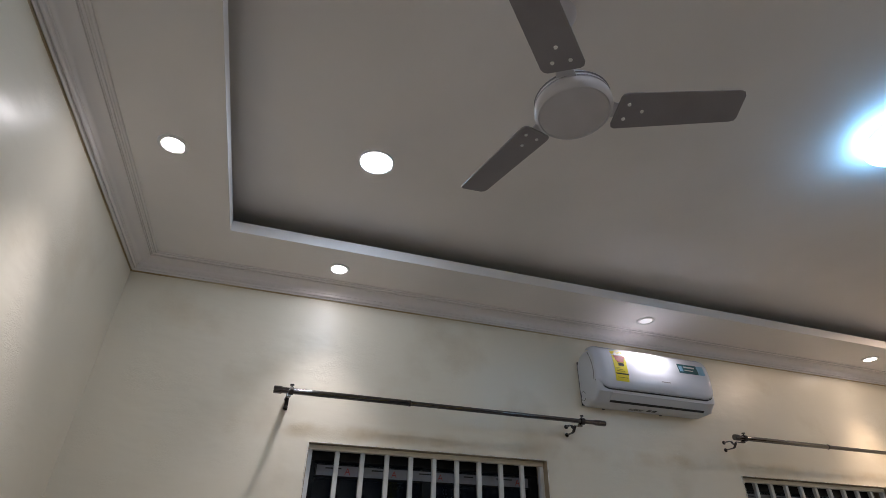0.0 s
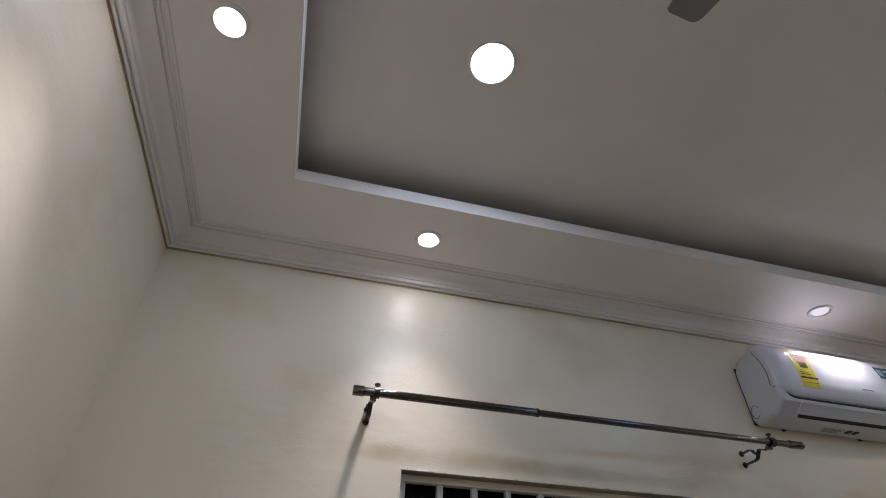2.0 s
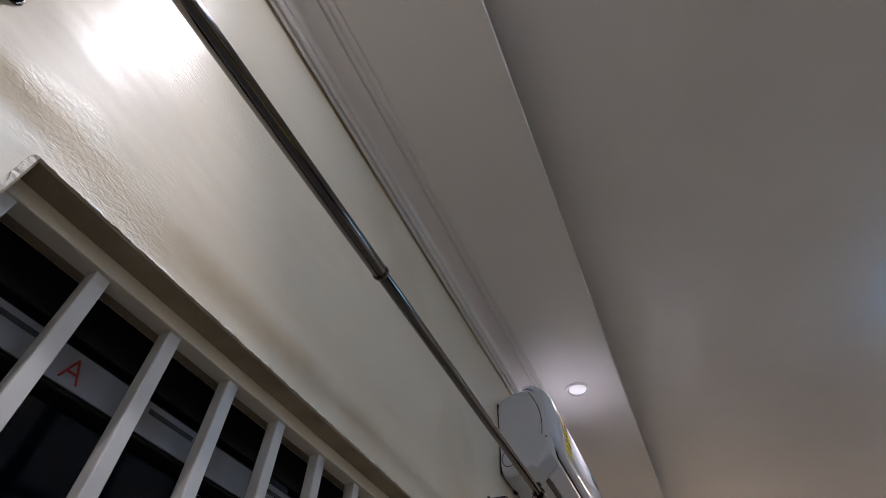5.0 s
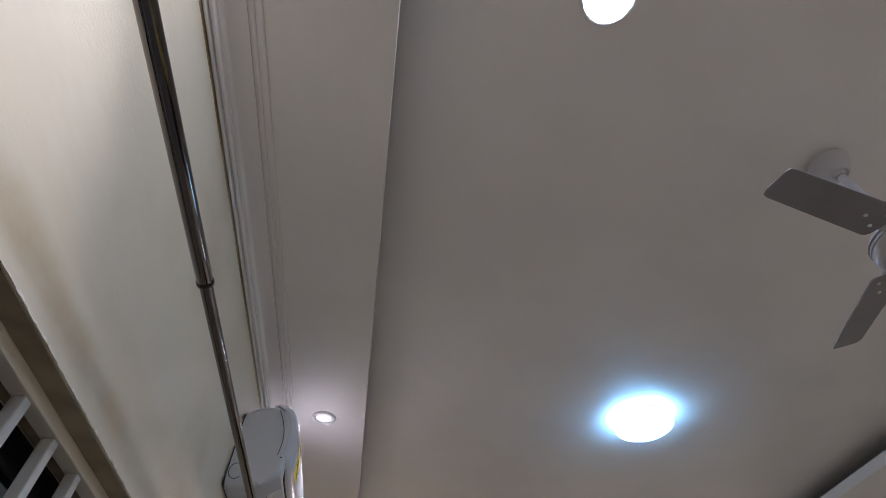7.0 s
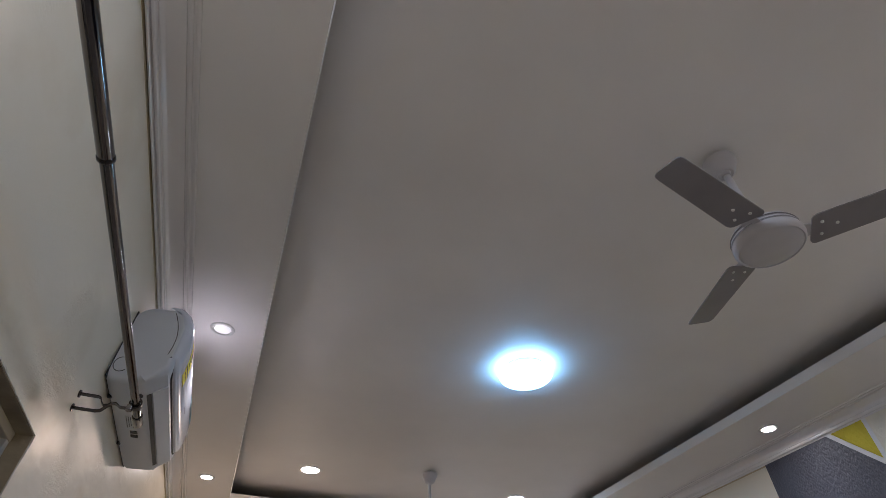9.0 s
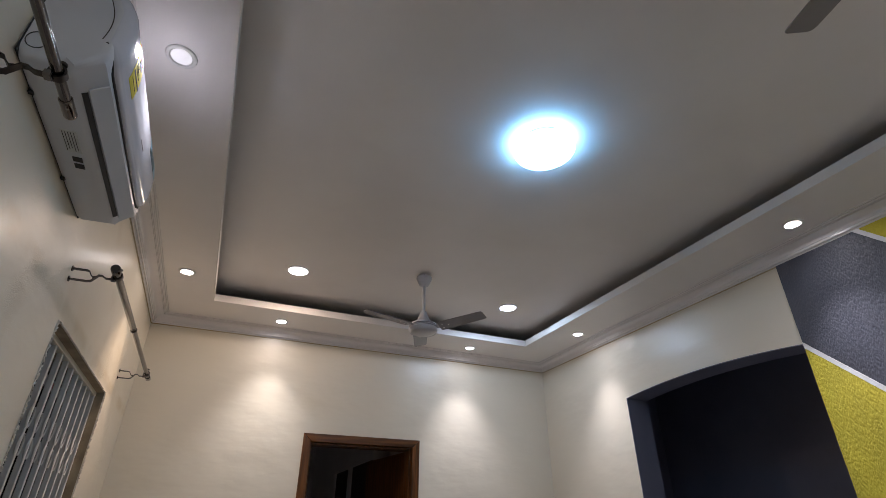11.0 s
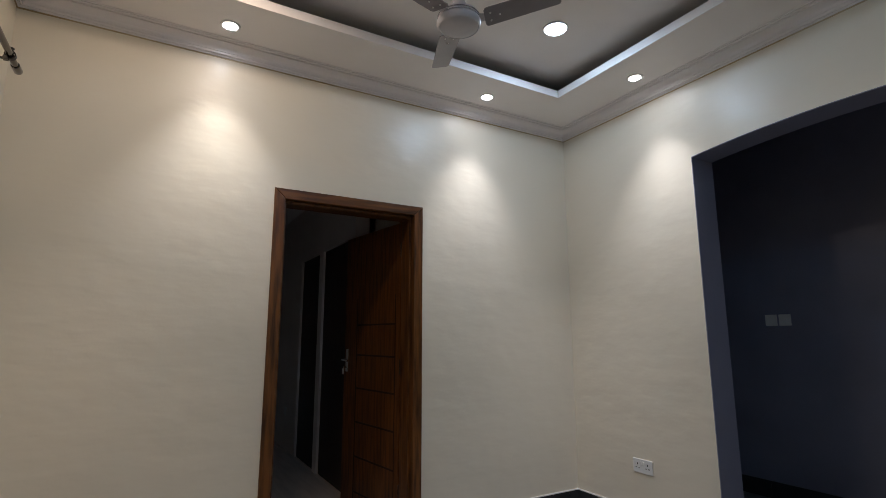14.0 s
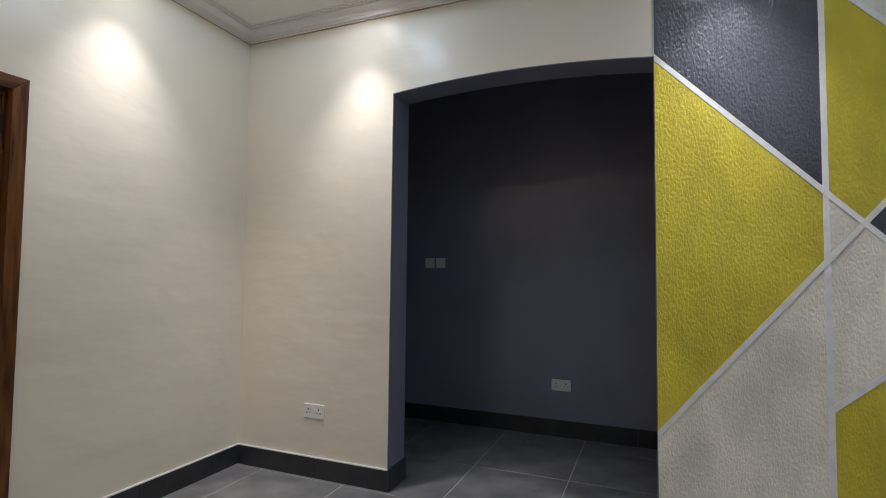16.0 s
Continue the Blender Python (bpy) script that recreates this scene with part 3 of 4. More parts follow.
# ---------- door ----------
def door():
    d = thing("door_1", "reddish-brown hardwood door standing open into the corridor", "door")
    tagged(d, kind="structure")
    fw = 0.062
    # frame with mitred corners and a stepped inner edge
    for nm, mt, pts in (("door_jamb", M_WOOD, [(DX0, 0), (DX0 + fw, 0), (DX0 + fw, DZ - fw), (DX0, DZ)]),
                        ("door_jamb", M_WOOD, [(DX1, 0), (DX1 - fw, 0), (DX1 - fw, DZ - fw), (DX1, DZ)]),
                        ("door_head", M_WOODH, [(DX0 + 0.001, DZ), (DX0 + fw, DZ - fw + 0.001), (DX1 - fw, DZ - fw + 0.001), (DX1 - 0.001, DZ)])):
        bm = prism(bmesh.new(), pts, lambda u, v, w: (u, L - 0.014 + w, v), T + 0.028)
        bmesh.ops.bevel(bm, geom=[e for e in bm.edges if abs(e.verts[0].co.y - e.verts[1].co.y) < 1e-5], offset=0.005, segments=2, affect="EDGES", profile=0.6)
        part(nm, bm, mt, d)
    for a in ((DX0 + fw, DX0 + fw + 0.015, 0, DZ - fw - 0.015), (DX1 - fw - 0.015, DX1 - fw, 0, DZ - fw - 0.015), (DX0 + fw, DX1 - fw, DZ - fw - 0.015, DZ - fw)):
        part("door_stop", bx(a[0], a[1], L + 0.03, L + T - 0.05, a[2], a[3], bevel=0.003), M_WOOD, d)
    # leaf, hinged on the far side of the frame
    lw, lh, lt = 0.80, DZ - fw - 0.012, 0.042
    leaf = bmesh.new()
    box(leaf, -lw, 0, 0, lt, 0.008, lh, bevel=0.003)
    lf = part("door_leaf", leaf, M_LEAF, d, "varnished reddish-brown panelled leaf")
    lf.matrix_basis = pose(DX1 - fw - 0.004, L + T - 0.02, 0, 0, 0, -82.5)
    zs = [0.12, 0.36, 0.60, 0.84, 1.08, 1.30]
    for z in zs:
        part("leaf_groove", bx(-lw + 0.20, -0.06, lt, lt + 0.002, z - 0.006, z + 0.006), M_GROOVE, lf, "dark panel joint")
        part("leaf_groove", bx(-lw + 0.20, -0.06, -0.002, 0, z - 0.006, z + 0.006), M_GROOVE, lf, "dark panel joint")
    for a in ((-lw + 0.19, -lw + 0.205), (-0.068, -0.053)):
        part("leaf_bead", bx(a[0] + 0.004, a[1] - 0.003, -0.002, 0, 0.05, 1.5), M_GROOVE, lf, "dark upright joint")
    h = bmesh.new()
    box(h, -lw + 0.03, -lw + 0.07, -0.006, 0, 0.95, 1.12, bevel=0.003)
    tube(h, [(-lw + 0.05, 0, 1.04), (-lw + 0.05, -0.04, 1.04), (-lw + 0.06, -0.05, 1.04), (-lw + 0.15, -0.05, 1.035)], 0.008)
    part("handle", h, M_CHROME, lf, "bright metal lever handle with plate", smooth=50)
    k = bmesh.new()
    box(k, -lw + 0.047, -lw + 0.053, -0.03, -0.006, 0.975, 0.99)
    box(k, -lw + 0.03, -lw + 0.06, -0.034, -0.03, 0.93, 0.975, bevel=0.002)
    part("key", k, M_CHROME, lf, "bright key in the lock")
    for z in (0.24, 1.02, 1.80):
        hb = bmesh.new()
        lathe(hb, [(0, -0.05), (0.007, -0.05), (0.007, 0.05), (0, 0.05)], 10, (DX1 - fw - 0.003, L + T - 0.024, z))
        box(hb, DX1 - fw - 0.003, DX1 - fw + 0.001, L + T - 0.07, L + T - 0.02, z - 0.045, z + 0.045)
        part("hinge", hb, M_DSTEEL, d, "worn metal butt hinge")
    return d


door()

# ---------- accent wall ----------


def clip(poly, a, b, c):
    """Keeps the side of a polygon where a*u + b*v + c >= 0."""
    out = []
    for k, p in enumerate(poly):
        q = poly[(k + 1) % len(poly)]
        fp, fq = a * p[0] + b * p[1] + c, a * q[0] + b * q[1] + c
        if fp >= 0:
            out.append(p)
        if (fp >= 0) != (fq >= 0):
            s = fp / (fp - fq)
            out.append((p[0] + s * (q[0] - p[0]), p[1] + s * (q[1] - p[1])))
    return out


def line(p, q):
    """Coefficients whose value is positive above the line (larger v), in metres."""
    a, b = -(q[1] - p[1]), q[0] - p[0]
    if b < 0:
        a, b = -a, -b
    n = math.hypot(a, b)
    return a / n, b / n, -(a * p[0] + b * p[1]) / n


ACC_Y = 2.306                                   # upright stripe
LA = line((2.974, 2.293), (2.175, 1.468))
LB = line((2.972, 0.507), (2.175, 1.468))
LC = line((2.305, 0.687), (2.120, 0.847))
LD = line((2.520, 2.776), (2.082, 2.302))
HALFW = 0.0115


def region(*cuts):
    poly = [(0.0, 0.0), (ARCH0, 0.0), (ARCH0, CORN + 0.02), (0.0, CORN + 0.02)]
    for (a, b, c), s in cuts:
        if poly:
            poly = clip(poly, a * s, b * s, c * s - HALFW * 0.9)
    return poly


VL = (1.0, 0.0, -ACC_Y)                         # positive on the arch side
accent = thing("feature_wall", "textured feature wall in mustard, slate and cream shapes with white dividing lines", "feature wall")
tagged(accent, kind="structure")
PANELS = [(M_YEL, "mustard textured panel", ((VL, 1), (LD, 1))), (M_GRY, "slate textured panel", ((VL, 1), (LD, -1), (LA, 1))),
          (M_YEL, "mustard textured panel", ((VL, 1), (LA, -1), (LB, 1))), (M_CRM, "cream textured panel", ((VL, 1), (LB, -1))),
          (M_CRM, "cream textured panel", ((VL, -1), (LD, 1))), (M_YEL, "mustard textured panel", ((VL, -1), (LD, -1), (LA, 1), (LB, 1))),
          (M_CRM, "cream textured panel", ((VL, -1), (LA, -1), (LB, 1))), (M_GRY, "slate textured panel", ((VL, -1), (LA, 1), (LB, -1), (LD, -1))),
          (M_CRM, "cream textured panel", ((VL, -1), (LA, -1), (LB, -1), (LC, 1))), (M_YEL, "mustard textured panel", ((VL, -1), (LA, -1), (LC, -1)))]


def relief(poly, seed):
    """Raised crust of dragged render over a panel, between the dividing lines."""
    st = 0.0065
    y0, y1 = max(2.0, min(p[0] for p in poly)), max(p[0] for p in poly)
    z0, z1 = min(p[1] for p in poly), max(p[1] for p in poly)
    edges = [(poly[k], poly[(k + 1) % len(poly)]) for k in range(len(poly))]
    cx, cz = sum(p[0] for p in poly) / len(poly), sum(p[1] for p in poly) / len(poly)

    def inside(u, v):
        for p, q in edges:
            a = (q[0] - p[0]) * (v - p[1]) - (q[1] - p[1]) * (u - p[0])
            b = (q[0] - p[0]) * (cz - p[1]) - (q[1] - p[1]) * (cx - p[0])
            if a * b < 0:
                return False
        return True
    ny, nz = int((y1 - y0) / st), int((z1 - z0) / st)
    index, verts, faces = {}, [], []
    for i in range(ny + 1):
        for k in range(nz + 1):
            u, v = y0 + (y1 - y0) * i / max(1, ny), z0 + (z1 - z0) * k / max(1, nz)
            if inside(u, v):
                w = 0.35 * noise.noise((u * 9, v * 9, seed))
                n = 0.8 * noise.noise((u * 78, v * 70, seed)) + 0.8 * noise.noise((u * 72, v * 8, seed + 5))
                h = 0.0010 * max(-0.5, min(1.0, n * 1.7 + w))
                index[i, k] = len(verts)
                verts.append((W - 0.0068 - max(0.0, h + 0.0010), u, v))
    for (i, k), a in index.items():
        q = [index.get(c) for c in ((i, k), (i + 1, k), (i + 1, k + 1), (i, k + 1))]
        if None not in q:
            faces.append(q)
    return verts, faces


for n, (mt, lb, cuts) in enumerate(PANELS):
    poly = region(*cuts)
    if len(poly) > 2:
        pn = part("panel", prism(bmesh.new(), poly, lambda u, v, w: (W + 0.001 - w, u, v), 0.006), mt, accent, lb)
        if max(p[0] for p in poly) > 2.05:
            vs, fs = relief(poly, n * 3.7)
            if fs:
                me = bpy.data.meshes.new("render_crust")
                me.from_pydata(vs, [], fs)
                me.materials.append(mt)
                me.shade_smooth()
                o = new("render_crust", me)
                o.parent = pn
                o["label"] = "dragged textured render"


def stripe(p, q):
    d = Vector((q[0] - p[0], q[1] - p[1])).normalized()
    n = Vector((-d.y, d.x)) * HALFW
    poly = [(p[0] + n.x, p[1] + n.y), (q[0] + n.x, q[1] + n.y), (q[0] - n.x, q[1] - n.y), (p[0] - n.x, p[1] - n.y)]
    for a, b, c in ((1, 0, 0), (-1, 0, ARCH0), (0, 1, 0), (0, -1, CORN + 0.02)):
        poly = clip(poly, a, b, c)
    stripe.k += 0.0004
    part("dividing_line", prism(bmesh.new(), poly, lambda u, v, w: (W + 0.001 - w, u, v), 0.0098 + stripe.k), M_STRIPE, accent, "white dividing line")


stripe.k = 0.0


def far(l, u):
    return (u, -(l[0] * u + l[2]) / l[1])


stripe((ACC_Y, 0), (ACC_Y, 2.8))
stripe(far(LA, 3.0), far(LA, 0.0))
stripe(far(LB, 3.0), far(LB, 0.0))
stripe(far(LC, ACC_Y), far(LC, 0.95))
stripe(far(LD, 2.6), far(LD, 1.0))

# ---------- ceiling lamps ----------


def downlight(x, y, z, r, led, label, group, q=0.66):
    o = thing("ceiling_downlight", label, "downlight", group, (x, y, z))
    part("trim_ring", lathe(bmesh.new(), [(r, 0.002), (r, -0.002), (r * 0.975, -0.0055), (r * 0.90, -0.0070), (r * (q + 0.10), -0.0068), (r * (q + 0.07), -0.0045), (r * q, -0.0022)], 40), M_RING, o, smooth=30)
    part("diffuser", lathe(bmesh.new(), [(r * (q + 0.01), -0.0024), (r * 0.4, -0.0032), (0, -0.0034)], 40), led, o, smooth=60)
    return o


for i, (sx, sy) in enumerate(SMALL):
    downlight(sx, sy, SOFFIT, 0.052, M_LEDW if i == 4 else M_LEDD if i == 3 else M_LED, "small round recessed downlight with white trim, lit", "border downlights")
for sx, sy, sc in BIG:
    nm = {COOL: "cool white", NEUTRAL: "neutral white", WARM: "warm white"}[sc]
    downlight(sx, sy, TRAY, 0.073, {COOL: M_LEDC, NEUTRAL: M_LED, WARM: M_LEDW}[sc], "larger round recessed ceiling light glowing " + nm, "tray downlights", 0.86)

dome = thing("dome_ceiling_lamp", "large round opal dome lamp glowing cool blue-white on the ceiling", "ceiling lamp", at=(1.749, 2.776, TRAY))
part("base", lathe(bmesh.new(), [(0, 0), (0.108, 0), (0.112, -0.006), (0.112, -0.034), (0, -0.034)], 48), M_RING, dome, smooth=40)
part("opal_cover", lathe(bmesh.new(), [(0.114, -0.030), (0.130, -0.031), (0.138, -0.036)] + [(0.140 * math.cos(a), -0.044 - 0.040 * math.sin(a)) for a in [math.pi / 2 * k / 12 for k in range(13)]], 56), M_DOME, dome, smooth=80)


# ---------- ceiling fans ----------
def fan(x, y, turn):
    f = thing("ceiling_fan", "three-bladed pale grey ceiling fan hanging on a short rod, at rest", "ceiling fan", "ceiling fans", (x, y, TRAY), turn)
    part("hook", tube(bmesh.new(), [(0.012, 0, 0), (0.014, 0, -0.014), (0, 0, -0.024), (-0.014, 0, -0.014), (-0.012, 0, 0)], 0.004, 8), M_BLACK, f, "dark ceiling hook", smooth=60)
    part("canopy", lathe(bmesh.new(), [(0, -0.018), (0.050, -0.018), (0.055, -0.022), (0.054, -0.032), (0.034, -0.078), (0.026, -0.084), (0.024, -0.081), (0.018, -0.081), (0.014, -0.092), (0, -0.092)], 32), M_FAN, f, smooth=40)
    part("rod", lathe(bmesh.new(), [(0.011, -0.095), (0.011, -0.310)], 16), M_FAN, f, smooth=60)
    part("lower_canopy", lathe(bmesh.new(), [(0, -0.275), (0.018, -0.275), (0.022, -0.285), (0.040, -0.330), (0.058, -0.358), (0.058, -0.362), (0, -0.362)], 32), M_FAN, f, smooth=40)
    part("motor", lathe(bmesh.new(), [(0, -0.358), (0.0705, -0.358), (0.0865, -0.366), (0.0865, -0.372), (0.0912, -0.374), (0.0912, -0.380), (0.0884, -0.382), (0.0940, -0.385), (0.0940, -0.392), (0.0902, -0.394), (0.0959, -0.398), (0.0968, -0.410), (0.0940, -0.419), (0.0874, -0.426), (0.0846, -0.423), (0.0808, -0.426), (0.0470, -0.432), (0, -0.434)], 48), M_FAN, f, smooth=35)
    for z in (-0.379, -0.391):
        part("groove", lathe(bmesh.new(), [(0.0920, z + 0.0012), (0.0948, z + 0.0008), (0.0948, z - 0.0008), (0.0920, z - 0.0012)], 48), M_FANG, f, "dark groove line", smooth=40)
    for k in range(3):
        a = pose(0, 0, 0, 0, 0, 120 * k)
        arm = bmesh.new()
        prism(arm, [(0.080, -0.026), (0.115, -0.020), (0.145, -0.040), (0.175, -0.040), (0.185, -0.02), (0.185, 0.02), (0.175, 0.040), (0.145, 0.040), (0.115, 0.020), (0.080, 0.026)], lambda u, v, w: (u, v, 0.0045 + w), 0.004)
        ob = part("blade_arm", arm, M_FAN, f)
        ob.matrix_basis = a @ pose(0, 0, -0.400, -10.7, -2.6, 0)
        outline = [(0.115, -0.038), (0.119, -0.047), (0.129, -0.0525), (0.412, -0.0885), (0.424, -0.086), (0.4315, -0.076), (0.4420, -0.014), (0.4395, -0.004), (0.428, 0.0005), (0.129, 0.0505), (0.119, 0.047), (0.115, 0.038)]
        bl = prism(bmesh.new(), outline, lambda u, v, w: (u, v, w), 0.0035)
        ob = part("blade", bl, M_FANG, f, "pale enamelled metal blade, greyed for its shaded underside")
        ob.matrix_basis = a @ pose(0, 0, -0.400, -10.7, -2.6, 0)
        for sx, sy in ((0.142, -0.022), (0.142, 0.020), (0.182, -0.006)):
            s = part("screw", lathe(bmesh.new(), [(0, -0.004), (0.004, -0.003), (0.005, 0), (0, 0)], 8), M_RING, ob)
            s.location = (sx, sy, 0)
    return f


fan(1.749, 1.336, 79.4)
fan(1.751, 4.298, 77.4)


# ---------- curtain rods ----------
def rod(y0, y1, ym):
    z, x = 2.245, 0.148
    r = thing("curtain_rod", "bare telescopic gunmetal curtain rod on two wall brackets", "curtain rod", "curtain rods", (x, 0, z))

    def along(prof):
        b = lathe(bmesh.new(), prof, 20)
        bmesh.ops.rotate(b, verts=b.verts, cent=(0, 0, 0), matrix=Matrix.Rotation(radians(-90), 3, "X"))
        return b
    part("tube", along([(0, y0 + 0.02), (0.0135, y0 + 0.02), (0.0135, ym + 0.002), (0.0128, ym + 0.004), (0, ym + 0.004)]), M_STEEL, r, "wider gunmetal tube", smooth=50)
    part("tube", along([(0, ym), (0.0112, ym), (0.0112, y1 - 0.02), (0, y1 - 0.02)]), M_STEEL, r, "narrower gunmetal tube", smooth=50)
    part("collar", along([(0.0135, ym - 0.006), (0.0148, ym - 0.004), (0.0148, ym + 0.003), (0.0118, ym + 0.006)]), M_DSTEEL, r, smooth=50)
    part("end_cap", along([(0, y0), (0.015, y0), (0.0168, y0 + 0.004), (0.0168, y0 + 0.034), (0.014, y0 + 0.037)]), M_STEEL, r, smooth=40)
    part("end_cap", along([(0.012, y1 - 0.060), (0.0145, y1 - 0.058), (0.0145, y1 - 0.004), (0.013, y1), (0, y1)]), M_STEEL, r, smooth=40)
    for yb in (y0 + 0.076, y1 - 0.137):
        br = part("bracket", along([(0.0135, -0.009), (0.0178, -0.009), (0.0178, 0.009), (0.0135, 0.009)]), M_DSTEEL, r, "dark metal ring bracket", smooth=40)
        br.location = (0, yb, 0)
        arm = bmesh.new()
        strap(arm, [(-0.008, -0.014), (-0.018, -0.020), (-0.034, -0.020), (-0.046, -0.012), (-0.058, -0.012), (-0.066, -0.022), (-0.078, -0.038), (-0.090, -0.041), (-0.147, -0.041)], 0.016, 0.003)
        strap(arm, [(-0.064, -0.020), (-0.076, -0.022), (-0.084, -0.014), (-0.090, -0.002), (-0.098, 0.001), (-0.147, 0.001)], 0.016, 0.003)
        bmesh.ops.translate(arm, verts=arm.verts, vec=(0, -0.010, 0))
        part("arm", arm, M_DSTEEL, br, "forked dark metal strap arm", smooth=40)
        part("clamp_block", bx(-0.018, -0.002, -0.019, 0.001, -0.026, -0.010, bevel=0.002), M_STEEL, br)
        for s in (0.0, -0.042):
            pl = lathe(bmesh.new(), [(0, 0), (0.011, 0), (0.011, 0.003), (0.005, 0.004), (0.004, 0.006), (0, 0.006)], 14)
            bmesh.ops.rotate(pl, verts=pl.verts, cent=(0, 0, 0), matrix=Matrix.Rotation(radians(90), 3, "Y"))
            bmesh.ops.translate(pl, verts=pl.verts, vec=(-0.1475, -0.010, 0.001 + s))
            part("wall_plate", pl, M_DSTEEL, br, "round screw plate", smooth=50)
        sc = bmesh.new()
        tube(sc, [(0, 0, 0.012), (0, 0, 0.028)], 0.003, 8)
        lathe(sc, [(0, 0.024), (0.009, 0.024), (0.010, 0.027), (0.009, 0.030), (0, 0.030)], 14)
        part("thumb_screw", sc, M_DSTEEL, br, smooth=50)
    return r


rod(0.752, 2.442, 1.374)
rod(3.300, 5.006, 4.02)


# ---------- air conditioner ----------
def air_conditioner(y0, z0):
    w = 0.795
    a = thing("air_conditioner", "white wall-mounted split air conditioner with a yellow energy label", "air conditioner", at=(0.002, y0, z0))
    part("back_plate", bx(0, 0.005, -0.0008, w + 0.0008, 0.010, 0.262, bevel=0.002), M_BLACK, a, "dark mounting plate edge")
    body = bmesh.new()
    prism(body, [(0, 0.012), (0.02, 0), (0.105, 0.004), (0.118, 0.012), (0.172, 0.052), (0.178, 0.075), (0.178, 0.235), (0.156, 0.285), (0.115, 0.303), (0.055, 0.300), (0.022, 0.286), (0, 0.262)], lambda u, v, q: (u, q, v), w)
    body.faces.ensure_lookup_table()
    es = set()
    for f in body.faces:
        if len(f.verts) > 4:
            es.update(e for e in f.edges if not all(v.co.x < 0.001 for v in e.verts))
    bmesh.ops.bevel(body, geom=list(es), offset=0.030, segments=5, affect="EDGES", profile=0.5, clamp_overlap=True)
    part("body", body, M_AC2, a, "off-white plastic housing", smooth=35)
    arc = [(0.1735, 0.070), (0.186, 0.074), (0.196, 0.088), (0.201, 0.12), (0.202, 0.17), (0.198, 0.220), (0.188, 0.262), (0.170, 0.296), (0.144, 0.316), (0.112, 0.323)]
    fp = bmesh.new()
    cols = [0.003, 0.006, 0.012, 0.020, 0.032, 0.046, 0.062, 0.080]
    cols = cols + [w / 2] + [w - c for c in cols[::-1]]
    fine = []
    for (xa, za), (xb, zb) in zip(arc, arc[1:]):
        fine += [(xa + (xb - xa) * q / 3, za + (zb - za) * q / 3) for q in range(3)]
    fine.append(arc[-1])
    outer, inner = [], []
    for c in cols:
        d = min(c, w - c)
        rise = 0.050 * max(0.0, 1 - d / 0.075) ** 2
        rnd = math.sqrt(max(0.0, 1 - (1 - min(1.0, d / 0.050)) ** 2))
        col, cin = [], []
        for k, (x, z) in enumerate(fine):
            share = k / (len(fine) - 1)
            z2 = z + rise * (1 - share)
            back = 0.150 if share < 0.6 else 0.150 - 0.055 * (share - 0.6) / 0.4
            x2 = back + max(0.0, x - back) * rnd
            z2 = z2 - 0.026 * (1 - rnd) * share * share
            col.append(fp.verts.new((x2, c, z2)))
            cin.append(fp.verts.new((x2 - 0.007, c, z2 - (0.006 if share > 0.6 else 0.0))))
        outer.append(col)
        inner.append(cin)
    nk = len(fine)
    for ci in range(len(cols) - 1):
        for k in range(nk - 1):
            fp.faces.new((outer[ci][k], outer[ci + 1][k], outer[ci + 1][k + 1], outer[ci][k + 1]))
            fp.faces.new((inner[ci][k], inner[ci][k + 1], inner[ci + 1][k + 1], inner[ci + 1][k]))
        for k in (0, nk - 1):
            fp.faces.new((outer[ci][k], inner[ci][k], inner[ci + 1][k], outer[ci + 1][k]))
    for ci in (0, len(cols) - 1):
        for k in range(nk - 1):
            fp.faces.new((outer[ci][k], outer[ci][k + 1], inner[ci][k + 1], inner[ci][k]))
    part("front_panel", fp, M_AC, a, "glossy white front panel", smooth=50)

    def under(s0, s1, p0, p1, thick, mat, nm, ya, yb, par, lb=""):
        """A plate on the sloping underside, from share s0 to s1 of the slope."""
        P0, P1 = Vector((0.118, 0.012)), Vector((0.172, 0.052))
        n = Vector((0.595, -0.803))
        A, B = P0.lerp(P1, s0), P0.lerp(P1, s1)
        pl = [A + n * p0, B + n * p0, B + n * p1, A + n * p1]
        return part(nm, prism(bmesh.new(), [tuple(q) for q in pl], lambda u, v, q: (u, ya + q, v), yb - ya), mat, par, lb)
    under(0.0, 0.22, 0.001, 0.003, 0, M_BLACK, "air_slot", 0.10, w - 0.06, a, "black air outlet slot")
    under(0.26, 1.0, 0.001, 0.006, 0, M_AC2, "flap", 0.09, w - 0.05, a, "white air flap")
    part("rating_label", bx(0.045, 0.085, 0.26, 0.36, 0.0, 0.0022), M_PRINT, a, "printed rating label")
    for k in range(5):
        part("label_print", bx(0.049 + 0.007 * k, 0.0505 + 0.007 * k, 0.265, 0.355 - 0.008 * (k % 3), -0.0008, 0.0012), M_INK, a)
    for ya in (0.385, 0.42):
        part("printed_mark", bx(0.055, 0.080, ya, ya + 0.022, -0.0006, 0.0022), M_INK, a)
    for ya in (0.13, 0.52):
        part("vent_clip", bx(0.0, 0.012, ya, ya + 0.012, 0.0, 0.014), M_BLACK, a)
    cov = bmesh.new()
    tube(cov, [(0.03 + 0.022 * math.cos(q), -0.001, 0.055 + 0.026 * math.sin(q)) for q in [0.4 + 5.2 * i / 14 for i in range(15)]], 0.0012, 6)
    part("knock_out", cov, M_BLACK, a, "pipe knock-out outline")

